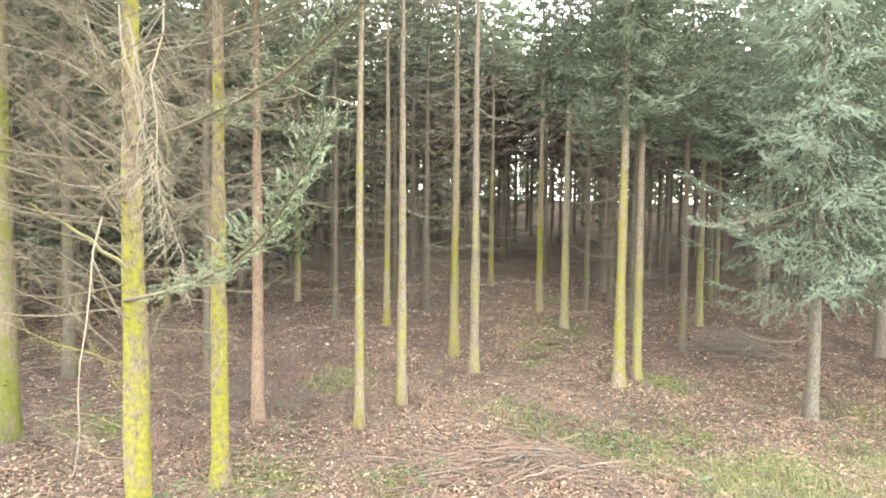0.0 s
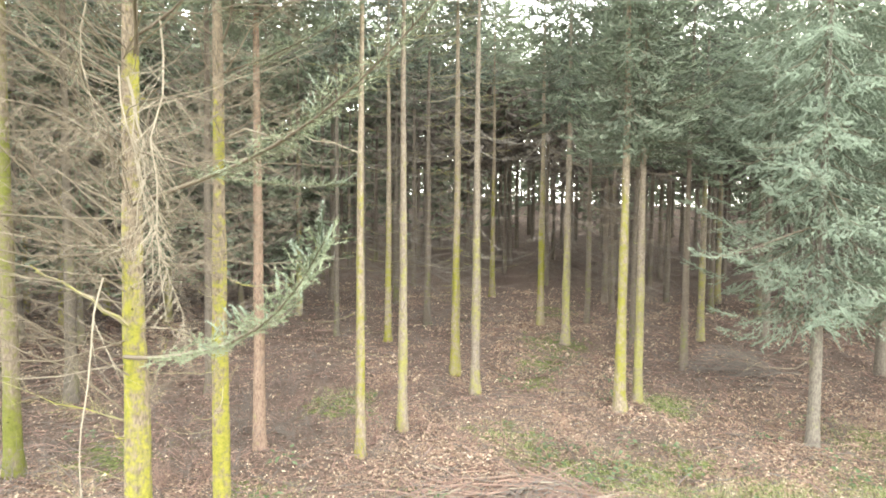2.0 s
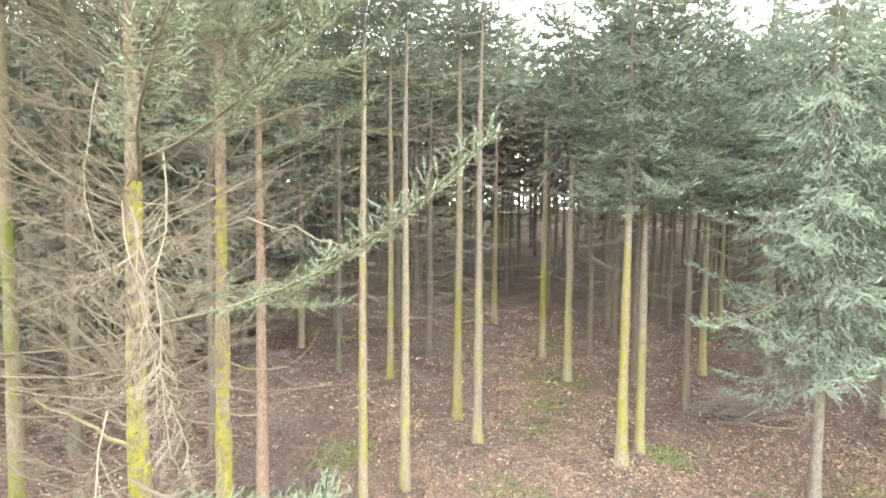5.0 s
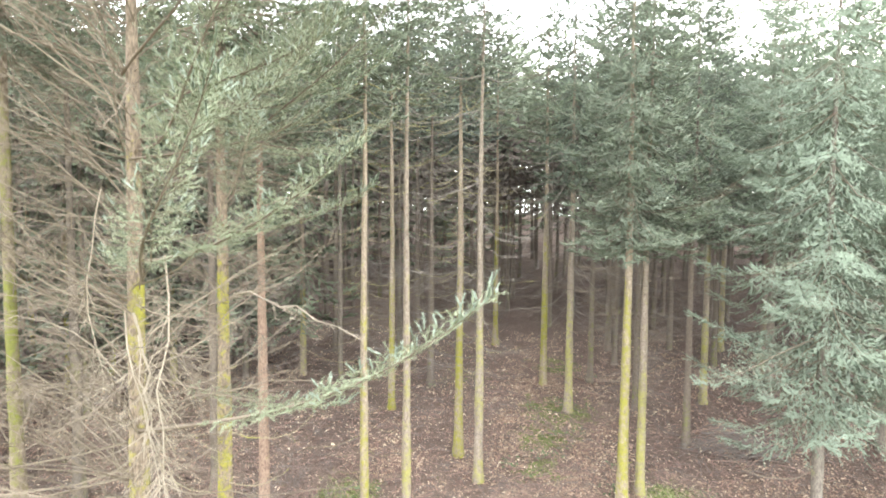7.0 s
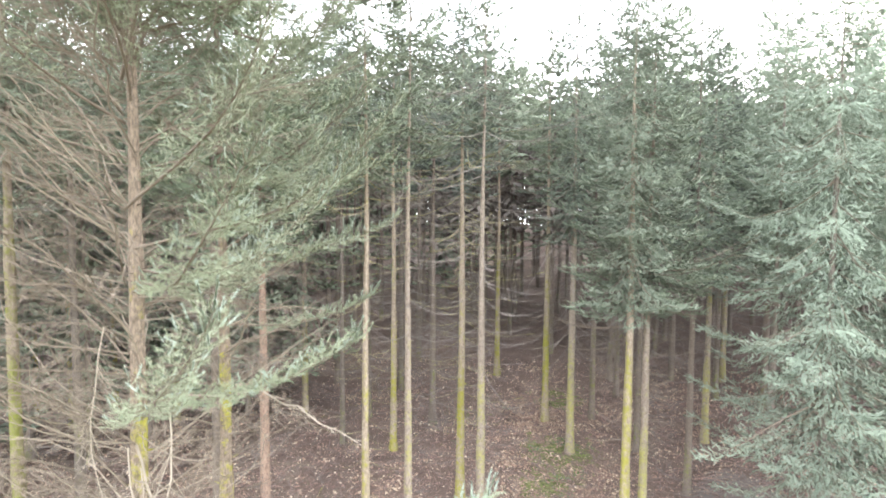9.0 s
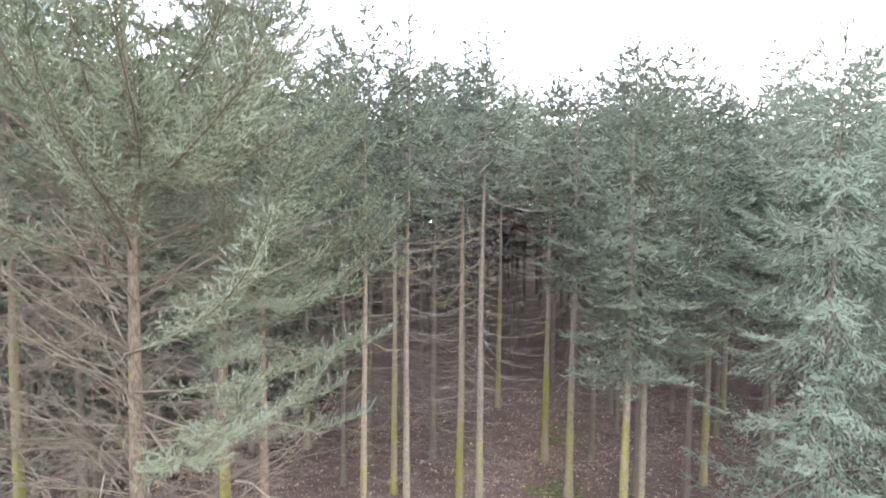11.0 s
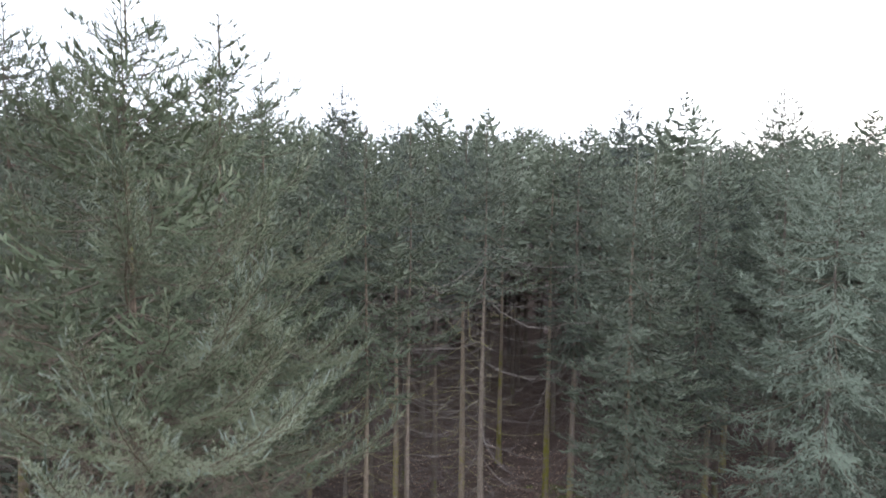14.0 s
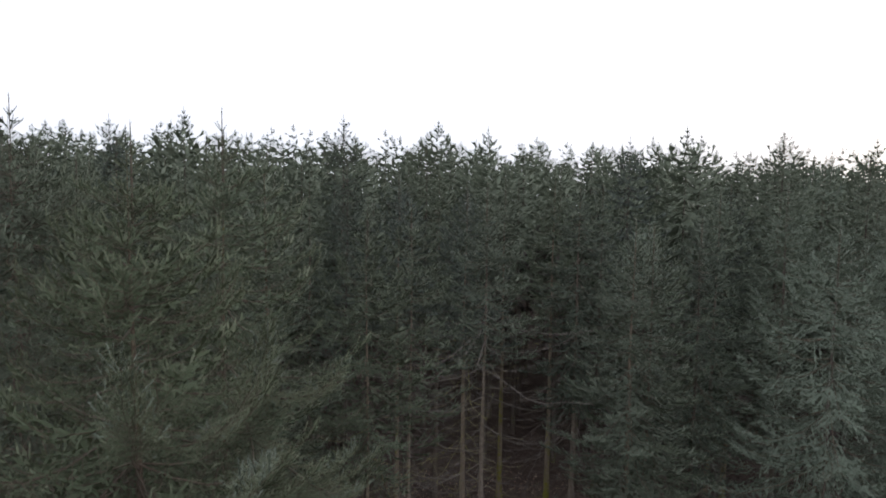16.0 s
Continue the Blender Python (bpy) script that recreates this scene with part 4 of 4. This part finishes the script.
mid_tree(0.75, 13.6, 0.11, 13.5, 9.8, 1.9, BARK_PALE, "dry", 205, "spruce with a pale bare trunk and drooping grey twigs", arcs="stout", dead_size=1.3, pitch=(-14, 10))
mid_tree(3.75, 12.4, 0.125, 12.7, 5.9, 2.0, BARK_MOSSY, "dry", 206, SLIM, arcs="dim", droop=0.5, density=1.15)
mid_tree(4.32, 13.0, 0.105, 12.8, 6.0, 1.9, BARK_PALE, "dry", 207, SLIM, arcs="dim", droop=0.5)
mid_tree(3.65, 17.6, 0.125, 13.5, 7.2, 2.0, BARK_PALE, "grey", 208, "spruce with drooping dark branches over a bare trunk", arcs="stout", dead_size=1.55, dead_from=2.6, dead_top=8.6, pitch=(-52, -18), droop=0.75, needle=NEEDLE_DARK)
mid_tree(3.25, 19.8, 0.125, 13.5, 8.6, 1.8, BARK_MOSSY, "grey", 209, "spruce with a green mossy trunk deep in the shade", arcs="stout_dim", dead_size=1.2, pitch=(-25, 0))
mid_tree(4.85, 19.9, 0.10, 13.3, 8.2, 1.7, BARK_SHADED, "grey", 210, "thin spruce with a brown shaded trunk", arcs="stout_dim", dead_size=1.2, pitch=(-25, 0))
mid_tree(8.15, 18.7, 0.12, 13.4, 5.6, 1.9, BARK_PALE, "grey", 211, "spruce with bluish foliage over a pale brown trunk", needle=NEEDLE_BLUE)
mid_tree(9.95, 22.0, 0.11, 13.4, 6.0, 1.8, BARK_SHADED, "grey", 212, "thin spruce with a brown shaded trunk", needle=NEEDLE_DARK)
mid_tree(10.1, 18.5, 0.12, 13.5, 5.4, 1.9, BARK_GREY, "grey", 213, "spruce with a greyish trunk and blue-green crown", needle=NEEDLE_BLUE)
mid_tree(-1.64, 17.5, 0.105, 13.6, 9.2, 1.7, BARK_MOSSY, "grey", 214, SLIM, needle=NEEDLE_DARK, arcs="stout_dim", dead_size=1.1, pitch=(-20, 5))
mid_tree(-3.2, 17.7, 0.085, 13.9, 8.0, 1.6, BARK_SHADED, "grey", 215, "thin spruce with a brown shaded trunk", needle=NEEDLE_DARK, dead_n=40, dead_size=1.2)
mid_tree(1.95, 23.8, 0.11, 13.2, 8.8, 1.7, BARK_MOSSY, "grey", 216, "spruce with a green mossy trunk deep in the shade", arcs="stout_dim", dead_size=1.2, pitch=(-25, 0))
mid_tree(6.3, 15.4, 0.10, 12.8, 6.0, 1.8, BARK_SHADED, "grey", 217, "thin spruce with a brown shaded trunk", needle=NEEDLE_DARK)
mid_tree(-5.0, 12.6, 0.11, 13.6, 8.8, 1.9, BARK_SHADED, "rich", 218, "spruce with a dense skirt of dry twigs", dead_n=70, dead_size=1.05)
mid_tree(-7.6, 12.0, 0.12, 13.8, 8.8, 1.9, BARK_SHADED, "rich", 219, "spruce with a dense skirt of dry twigs", dead_n=66, dead_size=1.05)
mid_tree(-9.0, 9.4, 0.12, 13.8, 6.8, 2.0, BARK_SHADED, "rich", 220, "spruce with a dense skirt of dry twigs", dead_n=44, dead_size=1.0)
mid_tree(11.6, 15.6, 0.13, 13.3, 4.6, 2.0, BARK_GREY, "grey", 221, "spruce with blue-green foliage low on its trunk", needle=NEEDLE_BLUE)

mid_tree(-4.3, 22.8, 0.13, 15.4, 8.6, 1.9, BARK_SHADED, "grey", 222, "tall dark spruce rising above its neighbours", needle=NEEDLE_DARK, dead_n=24, dead_size=1.2)
mid_tree(-1.33, 26.0, 0.13, 15.0, 9.0, 1.8, BARK_SHADED, "grey", 223, "tall slim spruce with a pointed top", dead_n=20, dead_size=1.2)
mid_tree(11.3, 21.2, 0.13, 15.3, 6.4, 2.1, BARK_SHADED, "grey", 224, "tall spruce with a pointed top above the others", dead_n=20, dead_size=1.2)
mid_tree(13.6, 20.2, 0.13, 14.6, 6.0, 2.1, BARK_SHADED, "grey", 225, "tall spruce with a pointed top above the others", dead_n=20, dead_size=1.2)

TAKEN = [(-4.3, 22.8), (-1.33, 26.0), (11.3, 21.2), (13.6, 20.2), (-3.02, 5.8), (-3.1, 8.2), (-6.33, 8.6), (7.18, 11.33), (10.2, 12.6), (-3.25, 10.4), (-1.44, 10.3), (-0.77, 11.25), (0.31, 14.75), (0.75, 13.6), (3.75, 12.4), (4.32, 13.0), (3.65, 17.6), (3.25, 19.8), (4.85, 19.9),
         (8.15, 18.7), (9.95, 22.0), (10.1, 18.5), (-1.64, 17.5), (-3.2, 17.7), (1.95, 23.8), (6.3, 15.4), (-5.0, 12.6), (-7.6, 12.0), (-9.0, 9.4), (11.6, 15.6)]

# ---- the plantation behind: crowns and stems shared between trees ----
INNER_CROWN = {nd.name: [crown(13.3 + 0.35 * k, (6.2 if nd == NEEDLE_BLUE else 8.3) + 0.5 * (k % 4), 1.75, "far", 300 + k, LIVE["far"], 0.45, 1.05).mesh("crown", [LIMB, nd, YOUNG_LIT[nd.name]]) for k in range(4)] for nd in (NEEDLE, NEEDLE_BLUE, NEEDLE_DARK)}
INNER_TRUNK = {b.name: [stem(13.2, 0.105 + 0.012 * k, 320 + k, 8, (0, 0), False).mesh("trunk", [b], True) for k in range(3)] for b in (BARK_SHADED, BARK_PALE, BARK_MOSSY)}
INNER_LOW = [crown(13.4 + 0.4 * k, 2.2, 1.9, "far", 310 + k, LIVE["far"], 0.5, 0.7, thin_below=7.5).mesh("crown", [LIMB, NEEDLE, YOUNG_LIT[NEEDLE.name]]) for k in range(2)]
REMOTE_CROWN = [crown(13.6 + 0.4 * k, 8.0 + 0.4 * k, 1.8, "remote", 340 + k, LIVE["remote"], 0.45, 0.95).arrays() for k in range(4)]
BACKING = [crown(13.6 + 0.4 * k, 0.8, 2.0, "backing", 350 + k, LIVE["backing"], 0.45, 0.5).arrays() for k in range(3)]
REMOTE_LOW = [crown(13.6 + 0.4 * k, 1.2, 1.9, "remote", 345 + k, LIVE["remote"], 0.45, 0.55, thin_below=10.0).arrays() for k in range(2)]


def plain_stem(height, radius, bend):
    g = Geo()
    h = np.array([-0.3, 0.3, 4.0, 8.0, height])
    g.add(*tube(np.stack([bend * np.sin(h * 0.5), 0 * h, h], 1), radius * (1.05 - h / height) + 0.004, 5))
    return g.arrays()


REMOTE_STEM = [plain_stem(13.0, 0.11 + 0.012 * k, 0.04 * (k - 1)) for k in range(3)]
DEAD_SKIRT = [crown(9.9 + 0.3 * k, 5.6 + 0.3 * k, 1.7, "remote", 360 + k, [(live_branch(1.4, "remote", -0.35, 0.2, 0.3, 36 + k), 1.4)], 0.6, 0.75, taper=1.2).arrays() for k in range(2)]
SLIGHT = [whorl(79 + k, 5, DEAD_SLIGHT) for k in range(3)]


def open_ride(x, y):
    """The narrow gap between the rows that runs up the slope."""
    return abs(x - (0.9 + 0.105 * y)) < 0.75 and y < 23


def plantation():
    r = np.random.default_rng(17)
    woods = Geo()
    rows, y0 = [], 9.0
    while y0 < 76:
        gap = 2.15 if y0 < 24 else 2.5 if y0 < 44 else 3.5
        rows += [(y0, gap, row_x) for row_x in np.arange(-(0.77 * y0 + 5), 0.77 * y0 + 5, gap)]
        y0 += gap
    for y0, gap, x0 in rows:
        x, y = x0 + r.normal(scale=0.38) + 0.5 * (int(y0) % 2), y0 + r.normal(scale=0.4)
        s, spin, pick, lot = r.uniform(0.88, 1.04) + (0.07 if r.random() < 0.15 else 0), r.uniform(0, 6.28), int(r.integers(12)), r.random()
        if min((x - a) ** 2 + (y - b) ** 2 for a, b in TAKEN) < 2.0 ** 2 or open_ride(x, y):
            continue
        if y < 17 and -0.55 * y < x < 0.95 * y:
            continue
        z = float(lie(x, y)) - 0.05
        s *= 0.96 if y > 40 else 1.0
        m = Matrix.Translation((x, y, z)) @ Matrix.Rotation(spin, 4, "Z") @ Matrix.Diagonal((1.0, 1.0, s, 1))
        if y > 24:
            stem_v, stem_f, stem_m, stem_n = REMOTE_STEM[pick % 3]
            woods.place((stem_v, stem_f, stem_m + 3, stem_n), m)
            if y < 33:
                for level in np.arange(0.9, 8.6, 1.3):
                    sv, sf, sm, sn = SLIGHT[(pick + int(level * 4)) % 3]
                    woods.place((sv, sf, sm + 4, sn), m @ pose(0, 0, level, 0, 0, 140 * level + 30 * pick))
            shut = x < -0.05 * y - 2 or x > 0.62 * y
            if y < 40 and not shut:
                sv, sf, sm, sn = DEAD_SKIRT[pick % 2]
                woods.place((sv, sf, 0 * sm + 4, sn), m)
            low = y > 36 and (shut or lot < 0.3)
            woods.place(BACKING[pick % 3] if y > 52 and (shut or lot > 0.6) else REMOTE_LOW[pick % 2] if low else REMOTE_CROWN[pick % 4], m)
            continue
        blue = x > 4.5 and lot < 0.45
        t = thing("spruce_tree", m, "plantation spruce with a bare shaded trunk and dark green crown", "tree", "spruces of the plantation")
        part("trunk", INNER_TRUNK[(BARK_SHADED if lot < 0.6 else BARK_PALE if lot < 0.85 else BARK_MOSSY).name][pick % 3], t)
        left = x < -0.22 * y and lot < 0.85
        part("crown", INNER_LOW[pick % 2] if left else INNER_CROWN[(NEEDLE_BLUE if blue else NEEDLE_DARK if lot > 0.45 else NEEDLE).name][pick % 4], t)
        for k in range(16):
            part("dead_whorl", WHORL_MESH[(pick + k) % 4], t, pose(0, 0, 1.0 + 0.5 * k + r.normal(scale=0.15), 0, 0, r.uniform(0, 360)))
    tagged(new("far_woods", woods.mesh("far_woods", [LIMB, NEEDLE, YOUNG_LIT[NEEDLE.name], BARK_SHADED, DEAD_GREY])), "far rows of dark spruces closing the wood", "woods", kind="stuff")


plantation()


# ---- forest floor: leaves, sticks, grass ----
def seen_ground(r, n, y0, y1, power=1.0):
    y = y0 + (y1 - y0) * r.random(n) ** power
    x = (r.random(n) * 2 - 1) * (0.80 * y + 1.2)
    return x, y


def leaf_litter():
    r = np.random.default_rng(23)
    x, y = seen_ground(r, 680000, 4.5, 26, 1.2)
    thick = 0.5 + 0.5 * np.sin(x * 0.9 + 1.3 * np.sin(y * 0.7)) * np.sin(y * 0.8 + x * 0.4)
    clump = 0.5 + 0.5 * np.sin(2.3 * x + 1.7 * np.sin(1.9 * y + 0.6)) * np.sin(2.6 * y + 1.4 * np.sin(2.1 * x))
    thick = 1.5 * thick * clump ** 1.5
    thick = np.maximum(thick, 0.9 * smooth(3.5, 6.5, x) * smooth(15, 11, y))
    # pale leaves thin out inside the wood, where the ground colour imitates shade
    keep = (r.random(len(x)) < (0.16 + 0.8 * thick) * (0.15 + 0.85 * leaf_and_shade(x, y))) & (r.random(len(x)) > 0.85 * mossiness(x, y))
    x, y = x[keep], y[keep]
    n = len(x)
    size = ((1 + 0.45 * smooth(11, 16, y)) * r.uniform(0.010, 0.025, n) * np.where(r.random(n) < 0.15, 1.5, 1.0))[:, None]
    a = r.uniform(0, 6.28, n)
    u = np.stack([np.cos(a), np.sin(a), r.normal(scale=0.3, size=n)], 1)
    w = np.stack([-np.sin(a), np.cos(a), r.normal(scale=0.3, size=n)], 1)
    c = np.stack([x, y, lie(x, y) + r.uniform(0.008, 0.05, n)], 1)
    curl = np.stack([0 * x, 0 * x, r.uniform(0.1, 0.6, n)], 1) * size
    v = np.stack([c - u * size * 1.3, c + w * size * 0.7 + curl, c + u * size * 1.3, c - w * size * 0.7 + curl], 1).reshape(-1, 3)
    b = np.arange(n)[:, None] * 4
    g = Geo()
    g.add(v, np.concatenate([b + [0, 2, 1], b + [0, 3, 2]]))
    tagged(new("leaf_litter", g.mesh("leaf_litter", [LEAF])), "pale and reddish-brown fallen leaves scattered over the forest floor", "leaves", kind="stuff")


def twig_litter():
    r = np.random.default_rng(29)
    x, y = seen_ground(r, 17000, 4.5, 22, 0.95)
    g = Geo()
    for px, py in zip(x, y):
        ln, a = r.uniform(0.12, 0.75) * (0.6 + 0.5 * r.random()), r.uniform(0, 6.28)
        q = np.array([-0.5, 0, 0.5]) * ln
        arch = r.uniform(0.02, 0.28) * ln * (r.random() < 0.35)
        xs, ys = px + q * math.cos(a), py + q * math.sin(a) + np.array([0, r.normal(scale=0.06) * ln, 0])
        g.add(*tube(np.stack([xs, ys, lie(xs, ys) + 0.012 + np.array([r.uniform(0, 0.05), 0.015 + arch, r.uniform(0, 0.05) + 0.6 * arch * r.random()])], 1), np.array([1, 0.85, 0.4]) * r.uniform(0.003, 0.0105), 3), int(r.random() < 0.4))
    tagged(new("twig_litter", g.mesh("twig_litter", [STICK, DEAD_GREY])), "thin dry twigs strewn over the leaf litter", "twigs", kind="stuff")


def grass():
    r = np.random.default_rng(31)
    x = r.uniform(-4, 12, 260000)
    y = r.uniform(4.5, 13.5, 260000)
    m = mossiness(x, y)
    keep = r.random(len(x)) < np.where((y < 9.6) & (x > 1.5), 1.4, 0.35) * np.clip(m - 0.25, 0, 1)
    x, y = x[keep], y[keep]
    n = len(x)
    a = r.uniform(0, 6.28, n)
    h = r.uniform(0.04, 0.15, n)
    c = np.stack([x, y, lie(x, y)], 1)
    side = np.stack([np.cos(a), np.sin(a), 0 * a], 1) * 0.005
    tip = np.stack([r.normal(scale=0.5, size=n) * h, r.normal(scale=0.5, size=n) * h, h], 1)
    v = np.stack([c - side, c + side, c + tip], 1).reshape(-1, 3)
    g = Geo()
    g.add(v, np.arange(n * 3).reshape(-1, 3))
    tagged(new("grass", g.mesh("grass", [GRASS])), "short pale green grass along the wood's edge", "grass", kind="stuff")


def brush_pile(x, y, rx, ry, high, n, seed, label, length, dark=False):
    """Cut branches thrown on a heap, most of them lying one way."""
    r = np.random.default_rng(seed)
    base = Vector((x, y, float(lie(x, y))))
    t = thing("brush_pile", Matrix.Translation(base), label, "brush pile")
    for k in range(n):
        g = Geo()
        px, py = r.normal(scale=rx * 0.45), r.normal(scale=ry * 0.45)
        hump = high * math.exp(-(px / rx) ** 2 - (py / ry) ** 2)
        ln, a = r.uniform(0.4, 1.0) * length, r.normal(scale=0.75) + 0.25
        q = np.linspace(-0.5, 0.5, 5)
        xs, ys = px + q * ln * math.cos(a), py + q * ln * math.sin(a) + r.normal(scale=0.05) * (1 - 4 * q * q)
        zs = lie(x + xs, y + ys) - base.z + 0.01 + hump * r.random() * np.exp(-((xs - px) / rx) ** 2) + r.normal(scale=0.12) * ln * q
        g.add(*tube(np.stack([xs, ys, np.maximum(zs, lie(x + xs, y + ys) - base.z)], 1), np.linspace(1, 0.35, 5) * r.uniform(0.004, 0.0115), 4))
        part("branch", g.mesh("branch", [DEAD_GREY if k % 3 == 1 or dark and k % 5 else DEAD_PALE if k % 7 == 3 else STICK]), t)


def bare_shrub(seed):
    r = np.random.default_rng(seed)
    g = Geo()
    for k in range(11):
        a, lean, h = r.uniform(0, 6.28), r.uniform(0.2, 1.2), r.uniform(0.2, 0.7)
        d = np.array([math.cos(a) * lean, math.sin(a) * lean, 1.0])
        q = np.linspace(0, 1, 4)
        line = np.outer(q * h, d) + np.outer(q ** 2, r.normal(scale=0.1, size=3)) + np.array([r.normal(scale=0.08), r.normal(scale=0.08), -0.03])
        g.add(*tube(line, 0.0045 * (1.2 - q), 3))
        for j in range(4):
            b = line[r.integers(1, 4)]
            d2 = unit(d + r.normal(scale=0.8, size=3))
            g.add(*tube([b, b + d2 * 0.12, b + d2 * r.uniform(0.15, 0.35)], [0.0022, 0.0018, 0.0008], 3))
    return g.mesh("bare_shrub", [DEAD_GREY if seed % 2 else STICK])


def herb(seed):
    r = np.random.default_rng(seed)
    g = Geo()
    for k in range(16):
        a, h = r.uniform(0, 6.28), r.uniform(0.05, 0.2)
        rad = r.uniform(0.03, 0.16)
        c = np.array([math.cos(a) * rad, math.sin(a) * rad, h])
        g.add(*tube([(0, 0, -0.02), c * (0.5, 0.5, 0.7), c], [0.002, 0.0018, 0.001], 3), 1)
        u = np.array([math.cos(a), math.sin(a), r.uniform(-0.4, 0.3)])
        w = np.array([-math.sin(a), math.cos(a), r.uniform(-0.3, 0.3)])
        s = r.uniform(0.025, 0.05)
        up = np.array([0, 0, s * 0.25])
        g.add([c, c + u * s + w * s * 0.6 + up, c + u * s * 2.1, c + u * s - w * s * 0.6 + up, c + u * s], [(0, 4, 1), (1, 4, 2), (2, 4, 3), (3, 4, 0)], 0)
    return g.mesh("bramble_plant", [HERB, STICK])


leaf_litter()
twig_litter()
grass()
brush_pile(1.75, 9.1, 1.3, 0.6, 0.22, 200, 41, "heap of cut reddish-brown branches at the wood's edge", 1.5)
brush_pile(0.2, 9.0, 1.2, 0.8, 0.12, 140, 42, "low scatter of reddish dry branches on the leaf litter", 1.1)
brush_pile(7.45, 15.0, 1.0, 0.7, 0.8, 260, 43, "dark heap of thin cut branches under the trees", 1.2, True)

r_small = np.random.default_rng(47)
SHRUBS = [bare_shrub(480 + k) for k in range(4)]
for k in range(170):
    if k >= 110:
        py = r_small.uniform(9.5, 15)
        px = r_small.uniform(-0.35, 0.72) * py
    elif k < 50:
        px, py = r_small.uniform(-6.5, -1.0), r_small.uniform(8.2, 14)
    else:
        py = r_small.uniform(14, 24)
        px = r_small.uniform(-0.6, 0.7) * py
    t = new("bare_shrub", SHRUBS[k % 4])
    t.matrix_basis = (pose(px, py, float(lie(px, py)), 0, 0, r_small.uniform(0, 360)) @ Matrix.Scale(r_small.uniform(0.6, 1.2) * (0.6 if k >= 110 else 1.0), 4))
    tagged(t, "leafless brown shrub of thin upright twigs", "shrub", "bare undergrowth")
HERBS = [herb(490 + k) for k in range(4)]
for k in range(70):
    cx, cy, rr, _ = MOSS[k % len(MOSS)]
    px, py = cx + r_small.normal(scale=rr * 0.9), cy + r_small.normal(scale=rr * 0.8)
    t = new("bramble_plant", HERBS[k % 4])
    t.matrix_basis = (pose(px, py, float(lie(px, py)), 0, 0, r_small.uniform(0, 360)) @ Matrix.Scale(r_small.uniform(0.7, 1.4), 4))
    tagged(t, "small green bramble plant in the litter", "plant", "green herbs on the forest floor")
